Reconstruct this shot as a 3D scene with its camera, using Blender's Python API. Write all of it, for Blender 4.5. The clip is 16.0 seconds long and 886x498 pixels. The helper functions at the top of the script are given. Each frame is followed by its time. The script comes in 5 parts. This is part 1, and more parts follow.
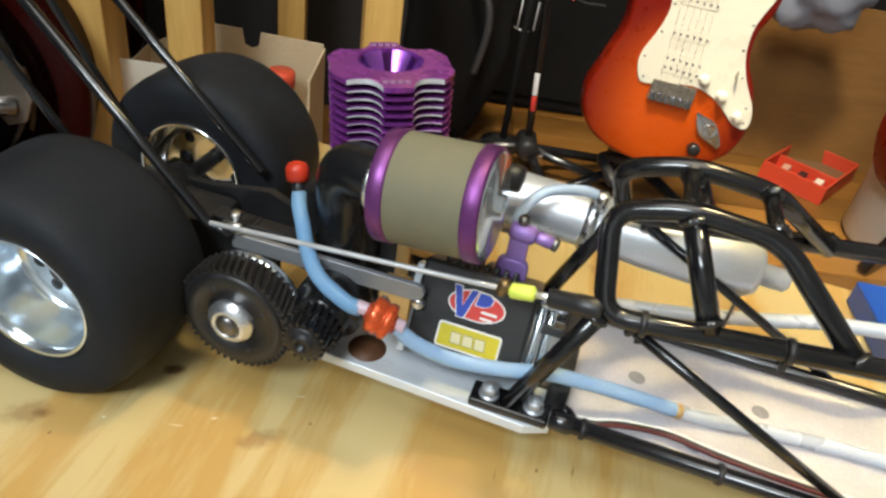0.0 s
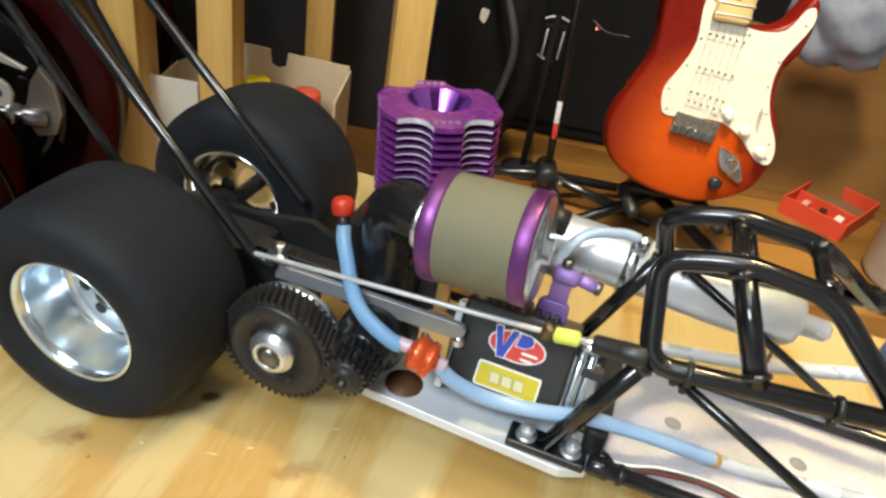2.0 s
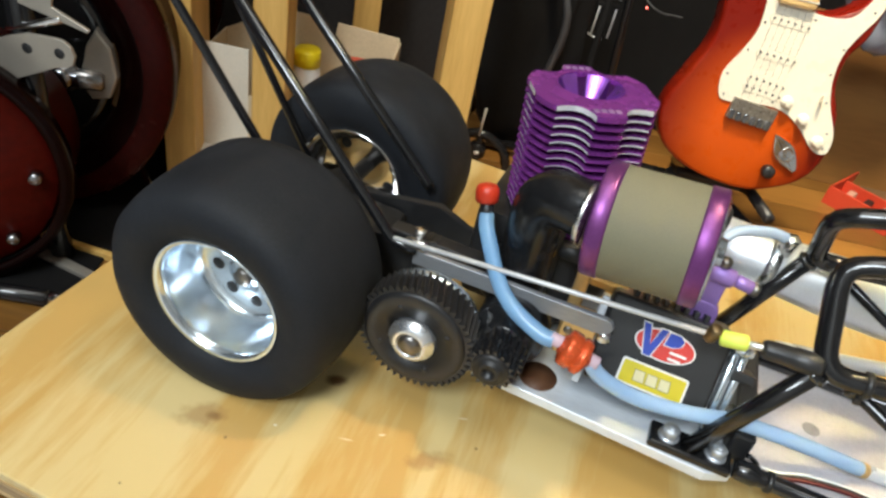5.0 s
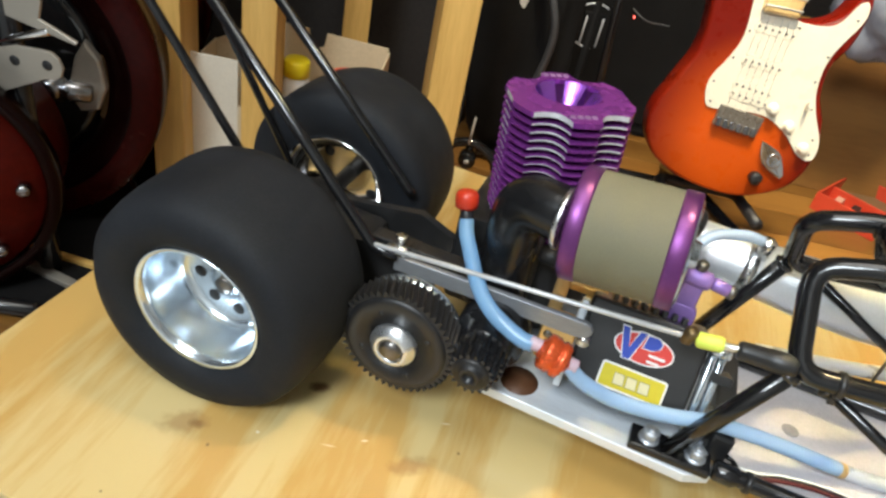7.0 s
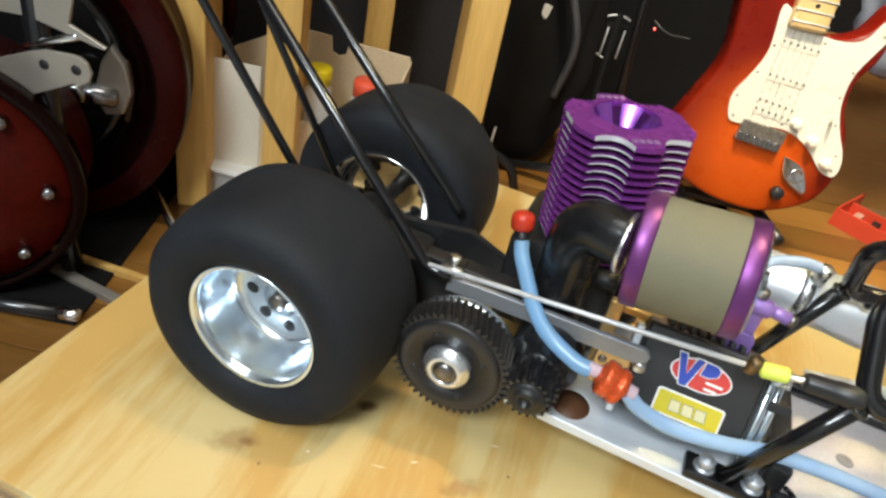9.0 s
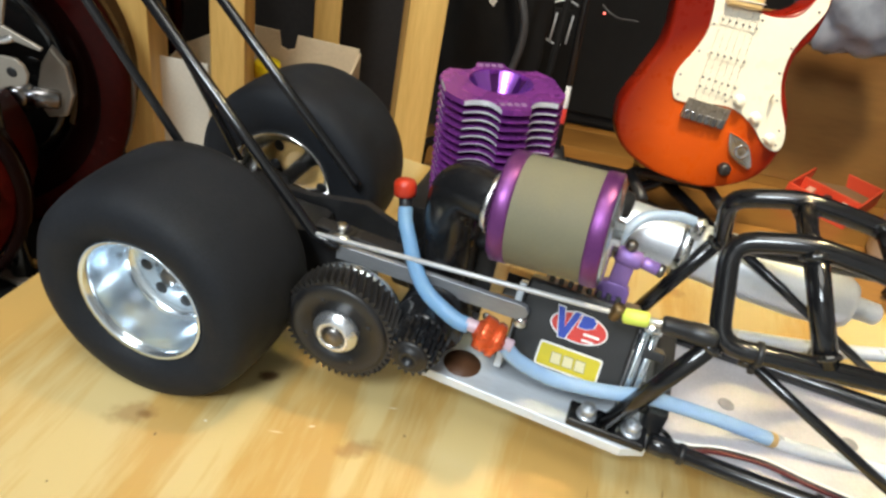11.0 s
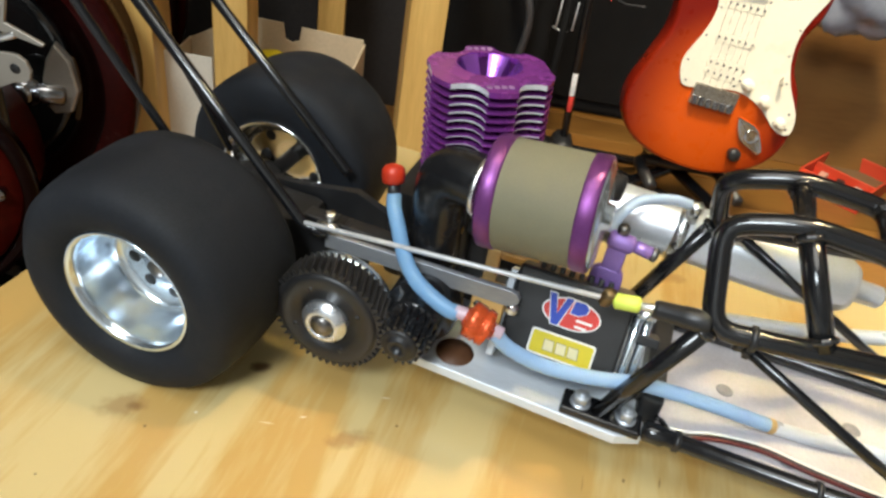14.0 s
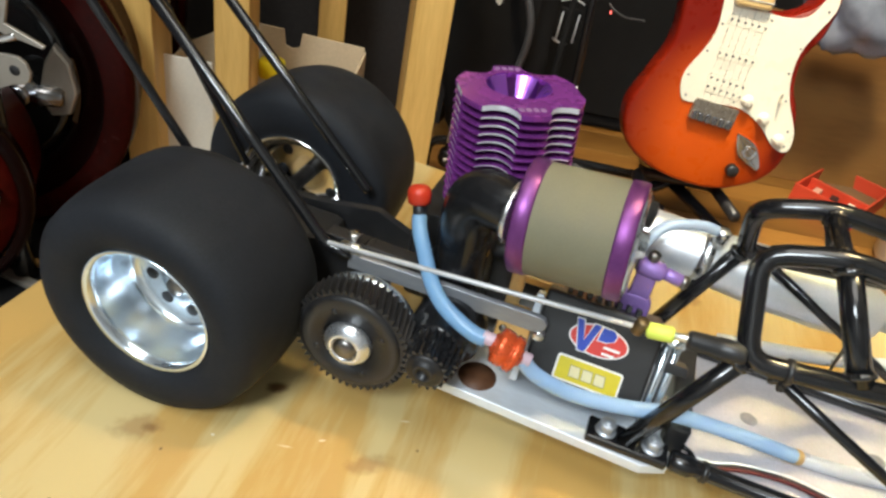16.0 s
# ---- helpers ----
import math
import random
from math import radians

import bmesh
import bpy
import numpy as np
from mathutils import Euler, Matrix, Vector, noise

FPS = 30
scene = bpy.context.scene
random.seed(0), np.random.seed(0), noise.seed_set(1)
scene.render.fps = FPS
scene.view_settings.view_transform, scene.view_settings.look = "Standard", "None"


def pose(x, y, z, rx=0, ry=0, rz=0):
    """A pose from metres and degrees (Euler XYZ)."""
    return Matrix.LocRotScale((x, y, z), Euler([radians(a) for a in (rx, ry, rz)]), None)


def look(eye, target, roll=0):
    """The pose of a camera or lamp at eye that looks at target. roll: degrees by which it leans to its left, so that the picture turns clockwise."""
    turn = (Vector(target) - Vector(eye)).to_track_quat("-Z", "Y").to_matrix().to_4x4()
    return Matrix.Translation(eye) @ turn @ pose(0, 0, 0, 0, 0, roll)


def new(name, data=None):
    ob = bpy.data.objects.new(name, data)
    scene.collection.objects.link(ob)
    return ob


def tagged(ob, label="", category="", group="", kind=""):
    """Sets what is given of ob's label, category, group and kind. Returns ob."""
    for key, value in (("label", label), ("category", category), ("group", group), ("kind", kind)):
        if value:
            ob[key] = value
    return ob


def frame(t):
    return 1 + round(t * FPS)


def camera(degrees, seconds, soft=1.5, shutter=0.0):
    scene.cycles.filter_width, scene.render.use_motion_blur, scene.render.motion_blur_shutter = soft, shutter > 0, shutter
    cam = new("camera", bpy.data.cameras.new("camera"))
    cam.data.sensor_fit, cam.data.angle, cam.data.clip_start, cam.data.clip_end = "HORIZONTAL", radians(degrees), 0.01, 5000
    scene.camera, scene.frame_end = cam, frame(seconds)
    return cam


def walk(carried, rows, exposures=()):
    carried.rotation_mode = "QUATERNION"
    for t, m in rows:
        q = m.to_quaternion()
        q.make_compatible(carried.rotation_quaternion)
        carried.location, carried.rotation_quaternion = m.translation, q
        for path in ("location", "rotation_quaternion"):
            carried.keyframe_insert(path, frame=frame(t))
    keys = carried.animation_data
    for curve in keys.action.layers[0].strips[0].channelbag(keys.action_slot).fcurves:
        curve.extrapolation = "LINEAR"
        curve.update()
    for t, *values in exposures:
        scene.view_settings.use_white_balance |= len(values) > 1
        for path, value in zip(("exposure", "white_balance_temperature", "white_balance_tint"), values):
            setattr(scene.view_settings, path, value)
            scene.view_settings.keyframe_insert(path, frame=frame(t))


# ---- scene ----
cam = camera(64.0, 16.0, soft=2.6)
PATH = [
    (0, (-0.04509, 0.06059, 0.18068), (-0.09650, 0.30017, 0.00759), 9.48),
    (0.5, (-0.05350, 0.05985, 0.18308), (-0.10790, 0.30037, 0.01223), 10.49),
    (1, (-0.04886, 0.05994, 0.18445), (-0.10202, 0.30156, 0.01476), 10.52),
    (1.5, (-0.05344, 0.05841, 0.18449), (-0.11053, 0.30075, 0.01713), 12.32),
    (2, (-0.05573, 0.05942, 0.18451), (-0.11395, 0.30184, 0.01764), 10.81),
    (2.5, (-0.06689, 0.05328, 0.17658), (-0.12290, 0.29470, 0.00753), 11.22),
    (3, (-0.07674, 0.05197, 0.17811), (-0.13539, 0.29433, 0.01132), 10.41),
    (3.5, (-0.08555, 0.05332, 0.17903), (-0.13927, 0.29350, 0.00749), 12.84),
    (5.8, (-0.09516, 0.05176, 0.17645), (-0.15750, 0.28573, -0.00066), 12.15),
    (6, (-0.09170, 0.05097, 0.17535), (-0.15184, 0.28618, -0.00088), 12.01),
    (6.5, (-0.09104, 0.05256, 0.17756), (-0.15031, 0.28903, 0.00273), 12.46),
    (7, (-0.09043, 0.05233, 0.17916), (-0.14984, 0.29011, 0.00616), 12.32),
    (7.5, (-0.08782, 0.05422, 0.17535), (-0.14591, 0.29088, 0.00037), 12.22),
    (8, (-0.08938, 0.05690, 0.17725), (-0.14848, 0.29417, 0.00344), 12.09),
    (8.5, (-0.09735, 0.05183, 0.18002), (-0.15821, 0.29044, 0.00868), 12.54),
    (9, (-0.10541, 0.05054, 0.17937), (-0.16875, 0.28834, 0.00779), 12.89),
    (9.5, (-0.08723, 0.05023, 0.18193), (-0.14224, 0.29075, 0.01127), 12.40),
    (12, (-0.07318, 0.05154, 0.17886), (-0.12887, 0.28936, 0.00467), 10.93),
    (12.5, (-0.07205, 0.05355, 0.17587), (-0.12837, 0.28970, -0.00037), 10.54),
    (13, (-0.07001, 0.05474, 0.17718), (-0.12636, 0.29073, 0.00074), 10.45),
    (13.5, (-0.06941, 0.05459, 0.17711), (-0.12744, 0.29014, 0.00062), 10.14),
    (14, (-0.06818, 0.05483, 0.17926), (-0.12599, 0.29135, 0.00400), 10.20),
    (14.5, (-0.06921, 0.05540, 0.17948), (-0.12653, 0.29286, 0.00534), 10.53),
    (15, (-0.07513, 0.05531, 0.18481), (-0.13582, 0.29509, 0.01503), 10.22),
    (15.5, (-0.07933, 0.05824, 0.17945), (-0.13806, 0.29655, 0.00694), 10.70),
    (16, (-0.08068, 0.05652, 0.17940), (-0.13522, 0.29589, 0.00699), 11.75),
]
walk(cam, [(t, look(eye, target, roll)) for t, eye, target, roll in PATH],
     [(0.0, -0.20), (1.5, -0.03), (3.5, 0.0), (6.0, 0.0), (9.5, 0.05), (12.5, -0.02), (14.0, -0.06), (16.0, -0.03)])

# ---------- light ----------
world = bpy.data.worlds.new("world")
world.use_nodes = True
scene.world = world
world.node_tree.nodes["Background"].inputs[0].default_value = (1.0, 0.83, 0.62, 1)
world.node_tree.nodes["Background"].inputs[1].default_value = 0.03


def area_lamp(name, m, size, power, colour):
    data = bpy.data.lights.new(name, "AREA")
    data.shape, data.size, data.energy, data.color = "DISK", size, power, colour
    ob = new(name, data)
    ob.matrix_world = m
    return ob


area_lamp("ceiling_lamp_light", look((-0.20, -0.10, 1.85), (-0.15, 0.05, 0.0)), 1.05, 14.5, (1.0, 0.985, 0.93))
area_lamp("near_lamp_light", look((-0.35, -1.15, 1.50), (-0.15, 0.0, 0.0)), 0.60, 36.0, (0.84, 0.94, 1.0))
# added unseen fill, narrowed to brighten the guitar and miss the table
area_lamp("guitar_fill_light", look((-0.12, 0.42, 1.65), (0.20, 1.10, -0.30)), 0.25, 5.0, (1.0, 0.88, 0.64)).data.spread = math.radians(46)
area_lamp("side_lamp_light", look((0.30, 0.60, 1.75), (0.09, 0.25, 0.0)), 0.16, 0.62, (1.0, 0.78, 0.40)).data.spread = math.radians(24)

# ---------- materials ----------


def material(name, colour, rough=0.5, metal=0.0, spread=0.12, scale=40.0, fine=400.0, bump=0.05, coat=0.0, alpha_mix=0.0, aniso=(1, 1, 1)):
    """A surface with two scales of uneven colour, roughness and relief."""
    m = bpy.data.materials.new(name)
    m.use_nodes = True
    n, l = m.node_tree.nodes, m.node_tree.links
    b = n["Principled BSDF"]
    b.inputs["Metallic"].default_value = metal
    b.inputs["Coat Weight"].default_value = coat
    b.inputs["Coat Roughness"].default_value = 0.06
    tc = n.new("ShaderNodeTexCoord")
    mp = n.new("ShaderNodeMapping")
    mp.inputs["Scale"].default_value = aniso
    l.new(tc.outputs["Object"], mp.inputs[0])
    big, small = n.new("ShaderNodeTexNoise"), n.new("ShaderNodeTexNoise")
    big.inputs["Scale"].default_value, big.inputs["Detail"].default_value = scale, 4
    small.inputs["Scale"].default_value, small.inputs["Detail"].default_value = fine, 3
    for t in (big, small):
        l.new(mp.outputs[0], t.inputs["Vector"])
    add = n.new("ShaderNodeMath")
    add.operation = "ADD"
    l.new(big.outputs[0], add.inputs[0])
    l.new(small.outputs[0], add.inputs[1])
    ramp = n.new("ShaderNodeMapRange")
    ramp.inputs[1].default_value, ramp.inputs[2].default_value = 0.7, 1.3
    ramp.inputs[3].default_value, ramp.inputs[4].default_value = 1 - spread, 1 + spread
    l.new(add.outputs[0], ramp.inputs[0])
    mul = n.new("ShaderNodeVectorMath")
    mul.operation = "SCALE"
    mul.inputs[0].default_value = colour
    l.new(ramp.outputs[0], mul.inputs["Scale"])
    l.new(mul.outputs[0], b.inputs["Base Color"])
    rr = n.new("ShaderNodeMapRange")
    rr.inputs[1].default_value, rr.inputs[2].default_value = 0.3, 0.7
    rr.inputs[3].default_value, rr.inputs[4].default_value = max(0.02, rough * 0.8), min(1.0, rough * 1.2)
    l.new(big.outputs[0], rr.inputs[0])
    l.new(rr.outputs[0], b.inputs["Roughness"])
    bp = n.new("ShaderNodeBump")
    bp.inputs["Strength"].default_value, bp.inputs["Distance"].default_value = bump, 0.0006
    l.new(small.outputs[0], bp.inputs["Height"])
    l.new(bp.outputs[0], b.inputs["Normal"])
    return m


def clear(m, transmission, ior=1.4):
    b = m.node_tree.nodes["Principled BSDF"]
    b.inputs["Transmission Weight"].default_value = transmission
    b.inputs["IOR"].default_value = ior
    return m


def wood(name, light, dark, along, ring, rough=0.5, coat=0.0, fine=0.3, sharp=0.36, turn=0.0, first=0.40):
    """Sawn timber: long stretched grain, early and late wood bands, and a few round knots."""
    m = bpy.data.materials.new(name)
    m.use_nodes = True
    n, l = m.node_tree.nodes, m.node_tree.links
    b = n["Principled BSDF"]
    tc, mp = n.new("ShaderNodeTexCoord"), n.new("ShaderNodeMapping")
    mp.inputs["Scale"].default_value = along
    mp0 = n.new("ShaderNodeMapping")
    mp0.inputs["Rotation"].default_value = (0, 0, radians(turn))
    l.new(tc.outputs["Object"], mp0.inputs[0])
    l.new(mp0.outputs[0], mp.inputs[0])
    no = n.new("ShaderNodeTexNoise")
    no.inputs["Scale"].default_value, no.inputs["Detail"].default_value, no.inputs["Distortion"].default_value = ring, 5, 0.6
    l.new(mp.outputs[0], no.inputs["Vector"])
    fi = n.new("ShaderNodeTexNoise")
    fi.inputs["Scale"].default_value, fi.inputs["Detail"].default_value = ring * 14, 4
    l.new(mp.outputs[0], fi.inputs["Vector"])
    mix = n.new("ShaderNodeMath")
    mix.operation, mix.inputs[1].default_value = "MULTIPLY_ADD", fine
    l.new(fi.outputs[0], mix.inputs[0])
    l.new(no.outputs[0], mix.inputs[2])
    cr = n.new("ShaderNodeValToRGB")
    cr.color_ramp.elements[0].position, cr.color_ramp.elements[0].color = first + fine / 2, (*light, 1)
    cr.color_ramp.elements[1].position, cr.color_ramp.elements[1].color = first + sharp + fine / 2, (*dark, 1)
    l.new(mix.outputs[0], cr.inputs[0])
    out = cr.outputs[0]
    l.new(out, b.inputs["Base Color"])
    b.inputs["Roughness"].default_value = rough
    b.inputs["Coat Weight"].default_value = coat
    b.inputs["Coat Roughness"].default_value = 0.3
    bp = n.new("ShaderNodeBump")
    bp.inputs["Strength"].default_value, bp.inputs["Distance"].default_value = 0.12, 0.0008
    l.new(fi.outputs[0], bp.inputs["Height"])
    l.new(bp.outputs[0], b.inputs["Normal"])
    return m


def vary(m, spread):
    """Gives each piece its own stretch of grain and its own tone."""
    n, l = m.node_tree.nodes, m.node_tree.links
    oi, mp = n.new("ShaderNodeObjectInfo"), next(x for x in n if x.type == "MAPPING" and x.inputs["Scale"].default_value[0] != x.inputs["Scale"].default_value[1])
    sc = n.new("ShaderNodeVectorMath")
    sc.operation, sc.inputs[0].default_value = "SCALE", (7.0, 13.0, 5.0)
    l.new(oi.outputs["Random"], sc.inputs["Scale"])
    l.new(sc.outputs[0], mp.inputs["Location"])
    mr = n.new("ShaderNodeMapRange")
    mr.inputs[3].default_value, mr.inputs[4].default_value = 1 - spread, 1 + spread * 0.6
    l.new(oi.outputs["Random"], mr.inputs[0])
    b = n["Principled BSDF"]
    mul = n.new("ShaderNodeVectorMath")
    mul.operation = "SCALE"
    l.new(b.inputs["Base Color"].links[0].from_socket, mul.inputs[0])
    l.new(mr.outputs[0], mul.inputs["Scale"])
    l.new(mul.outputs[0], b.inputs["Base Color"])
    return m


PLY = wood("knotty_plywood", (0.630, 0.485, 0.220), (0.535, 0.330, 0.100), (9, 1.2, 9), 4.2, rough=0.34, coat=0.30, fine=0.14, sharp=0.11, turn=-4, first=0.455)


def add_knots(m, spots):
    """Brown knots with a ragged rim: place x, y, half-widths, depth of colour."""
    n, l = m.node_tree.nodes, m.node_tree.links
    b = n["Principled BSDF"]
    colour = b.inputs["Base Color"].links[0].from_socket
    tc, no = n.new("ShaderNodeTexCoord"), n.new("ShaderNodeTexNoise")
    no.inputs["Scale"].default_value, no.inputs["Detail"].default_value = 260, 3
    l.new(tc.outputs["Object"], no.inputs["Vector"])
    for x, y, rx, ry, turn, deep, tone in spots:
        mp = n.new("ShaderNodeMapping")
        mp.vector_type = "TEXTURE"
        mp.inputs["Location"].default_value = (x, y, 0)
        mp.inputs["Rotation"].default_value = (0, 0, radians(turn))
        mp.inputs["Scale"].default_value = (rx, ry, 1)
        l.new(tc.outputs["Object"], mp.inputs[0])
        ln = n.new("ShaderNodeVectorMath")
        ln.operation = "LENGTH"
        l.new(mp.outputs[0], ln.inputs[0])
        ad = n.new("ShaderNodeMath")
        ad.operation, ad.inputs[1].default_value = "MULTIPLY_ADD", 1.3
        l.new(no.outputs[0], ad.inputs[0])
        l.new(ln.outputs["Value"], ad.inputs[2])
        mr = n.new("ShaderNodeMapRange")
        mr.interpolation_type = "SMOOTHSTEP"
        mr.inputs[1].default_value, mr.inputs[2].default_value, mr.inputs[3].default_value, mr.inputs[4].default_value = 1.0, 2.0, deep, 0.0
        l.new(ad.outputs[0], mr.inputs[0])
        mx = n.new("ShaderNodeMix")
        mx.data_type = "RGBA"
        mx.inputs[7].default_value = (*tone, 1)
        l.new(mr.outputs[0], mx.inputs[0])
        l.new(colour, mx.inputs[6])
        colour = mx.outputs[2]
    l.new(colour, b.inputs["Base Color"])


add_knots(PLY, [(-0.1589, 0.2015, 0.0036, 0.0024, 25, 0.9, (0.12, 0.045, 0.012)), (-0.1867, 0.1688, 0.0070, 0.0045, 35, 0.55, (0.30, 0.14, 0.035)),
                (-0.1200, 0.1870, 0.0075, 0.0032, 40, 0.6, (0.30, 0.14, 0.035)), (-0.1835, 0.1700, 0.0022, 0.0018, 0, 0.6, (0.16, 0.06, 0.015)),
                (-0.030, 0.330, 0.006, 0.004, 20, 0.5, (0.30, 0.14, 0.035)), (0.060, 0.300, 0.007, 0.004, 60, 0.5, (0.30, 0.14, 0.035)),
                # small scratches and dark specks
                (-0.1160, 0.2080, 0.0016, 0.0004, 20, 0.8, (0.74, 0.66, 0.46)), (-0.1360, 0.1890, 0.0014, 0.0005, 30, 0.9, (0.76, 0.70, 0.52)),
                (-0.1450, 0.1820, 0.0024, 0.0004, 15, 0.7, (0.74, 0.66, 0.46)), (-0.1660, 0.1760, 0.0006, 0.0005, 0, 0.9, (0.78, 0.72, 0.55)),
                (-0.1760, 0.1650, 0.0005, 0.0007, 0, 0.8, (0.16, 0.09, 0.03)), (-0.1910, 0.1390, 0.0005, 0.0005, 0, 0.8, (0.16, 0.09, 0.03)),
                (-0.1080, 0.1990, 0.0005, 0.0005, 0, 0.8, (0.16, 0.09, 0.03)), (-0.0360, 0.2110, 0.0004, 0.0007, 0, 0.8, (0.16, 0.09, 0.03)),
                (-0.0250, 0.2150, 0.0003, 0.0022, 0, 0.7, (0.22, 0.12, 0.04)), (-0.0480, 0.2040, 0.0003, 0.0034, 5, 0.6, (0.26, 0.14, 0.04))])
PLY_EDGE = wood("plywood_edge", (0.45, 0.30, 0.13), (0.22, 0.12, 0.05), (2, 2, 160), 3.0)
STUD = wood("pine_stud", (0.76, 0.475, 0.140), (0.54, 0.29, 0.065), (10, 10, 0.8), 3.0, rough=0.55)
FLOORWOOD = vary(wood("floor_boards", (0.30, 0.140, 0.030), (0.15, 0.060, 0.012), (1.0, 6, 6), 2.0, rough=0.32, coat=0.25, sharp=0.34), 0.40)
PANELWOOD = wood("brown_panel", (0.24, 0.118, 0.032), (0.16, 0.070, 0.017), (0.8, 5, 5), 2.0, rough=0.42, coat=0.1)
RUBBER = material("slick_rubber", (0.0085, 0.0100, 0.0135), 0.72, spread=0.30, scale=50, fine=1500, bump=0.10)
RUBBER.node_tree.nodes["Principled BSDF"].inputs["Specular IOR Level"].default_value = 0.35
ALU_BRUSHED = material("brushed_aluminium", (0.80, 0.83, 0.87), 0.27, 0.92, spread=0.06, scale=80, fine=1500, bump=0.04)
VIOLET = material("violet_anodised", (0.30, 0.18, 0.50), 0.42, 0.30, spread=0.1, scale=150, fine=2500)
# bluish tint carries the cool near-side light that the dish reflects
ALU = material("polished_aluminium", (0.80, 0.89, 0.97), 0.18, 0.92, spread=0.05, scale=60, fine=700, bump=0.02)
ALU_SATIN = material("satin_aluminium", (0.76, 0.81, 0.87), 0.40, 0.30, spread=0.08, scale=120, fine=2500, bump=0.06, aniso=(0.1, 1, 1))
PAN = material("pale_chassis_plate", (0.66, 0.62, 0.63), 0.45, 0.15, spread=0.10, scale=90, fine=1200, bump=0.03)
PURPLE = material("purple_anodised", (0.32, 0.062, 0.39), 0.27, 0.55, spread=0.12, scale=150, fine=2500, bump=0.03)
# brighter copy of the head's purple: lamp reflection put into the facet colour
FACET = material("lit_purple_facet", (0.40, 0.13, 0.66), 0.30, 0.85, spread=0.08, scale=150, fine=2500, bump=0.02)
PLUM = material("dull_purple_anodised", (0.17, 0.045, 0.19), 0.36, 0.6, spread=0.12, scale=150, fine=2500, bump=0.03)
BOOT = material("shiny_black_rubber", (0.010, 0.010, 0.011), 0.24, spread=0.2, scale=200, fine=1500, bump=0.05)
ENGRAVED = material("engraved_purple", (0.36, 0.24, 0.40), 0.5, 0.4, spread=0.25, scale=600, fine=3000)
FIN_EDGE = material("bare_fin_edge", (0.90, 0.89, 0.92), 0.36, 0.40, spread=0.05, scale=200, fine=2000, bump=0.02)
BLACK_TUBE = material("black_powder_coat", (0.009, 0.009, 0.010), 0.17, spread=0.2, scale=200, fine=1800, bump=0.04, coat=0.1)
WELD = material("black_weld", (0.012, 0.012, 0.012), 0.10, spread=0.2, scale=200, fine=1800, bump=0.1, coat=0.6)
BLACK_PLASTIC = material("black_plastic", (0.016, 0.016, 0.017), 0.38, spread=0.2, scale=200, fine=2500, bump=0.05)
GEAR_NYLON = material("black_nylon", (0.013, 0.013, 0.014), 0.42, spread=0.25, scale=250, fine=2500, bump=0.05)
STEEL = material("dark_steel", (0.22, 0.21, 0.20), 0.35, 1.0, spread=0.15, scale=250, fine=2000)
DULL_ZINC = material("dull_zinc_nut", (0.55, 0.58, 0.62), 0.42, 0.7, spread=0.15, scale=300, fine=2500)
LINK_GREY = material("grey_link_bar", (0.30, 0.31, 0.33), 0.45, 0.5, spread=0.12, scale=120, fine=2500, bump=0.06, aniso=(0.1, 1, 1))
PIPE_ALU = material("satin_pipe", (0.84, 0.87, 0.91), 0.34, 0.65, spread=0.06, scale=80, fine=1500, bump=0.03)
ZINC = material("zinc_screw", (0.75, 0.75, 0.74), 0.28, 1.0, spread=0.1, scale=300, fine=2500)
FOAM = material("oiled_foam", (0.185, 0.172, 0.108), 0.75, spread=0.10, scale=120, fine=3500, bump=0.25)
BLUE_TUBE = clear(material("blue_silicone", (0.30, 0.55, 0.84), 0.16, spread=0.02, scale=90, fine=300, bump=0.0), 0.45)
PALE_TUBE = clear(material("pale_blue_silicone", (0.48, 0.70, 0.98), 0.16, spread=0.02, scale=90, fine=300, bump=0.0), 0.40)
MILKY_TUBE = clear(material("milky_silicone", (0.62, 0.75, 0.90), 0.22, spread=0.03, scale=90, fine=300, bump=0.0), 0.50)
CLEAR_TUBE = clear(material("clear_silicone", (0.80, 0.84, 0.90), 0.30, spread=0.04, scale=90, fine=900, bump=0.02), 0.35)
RED_ANO = material("red_orange_anodised", (0.75, 0.11, 0.03), 0.28, 0.45, spread=0.10, scale=200, fine=2500)
RED_RUBBER = material("red_rubber_cap", (0.52, 0.035, 0.012), 0.38, spread=0.10, scale=200, fine=2500)
YELLOW = material("neon_yellow_tube", (0.70, 0.82, 0.12), 0.45, spread=0.06, scale=200, fine=2500)
BRASS = material("brass", (0.55, 0.36, 0.12), 0.32, 1.0, spread=0.2, scale=300, fine=2500)
OLD_BRASS = material("dull_brass", (0.20, 0.14, 0.07), 0.45, 0.9, spread=0.3, scale=400, fine=2500)
MAROON = material("maroon_wire", (0.10, 0.012, 0.012), 0.5, spread=0.1)
TAN = material("tan_mount", (0.62, 0.42, 0.18), 0.4, 0.6, spread=0.1, scale=300, fine=2500)
WHITE_INK = material("white_ink", (0.82, 0.82, 0.82), 0.4, spread=0.03)
CREAM_INK = material("cream_ink", (0.66, 0.63, 0.42), 0.4, spread=0.05)
STICKER_GREY = material("sticker_grey", (0.30, 0.28, 0.10), 0.4, spread=0.05)
BLUE_INK = material("blue_ink", (0.03, 0.07, 0.45), 0.4, spread=0.05)
RED_INK = material("red_ink", (0.62, 0.05, 0.04), 0.4, spread=0.05)
YELLOW_INK = material("yellow_ink", (0.62, 0.52, 0.03), 0.4, spread=0.05)
DULL_GREY = material("dull_grey_zinc", (0.30, 0.29, 0.30), 0.55, 0.3, spread=0.2, scale=300, fine=2500)
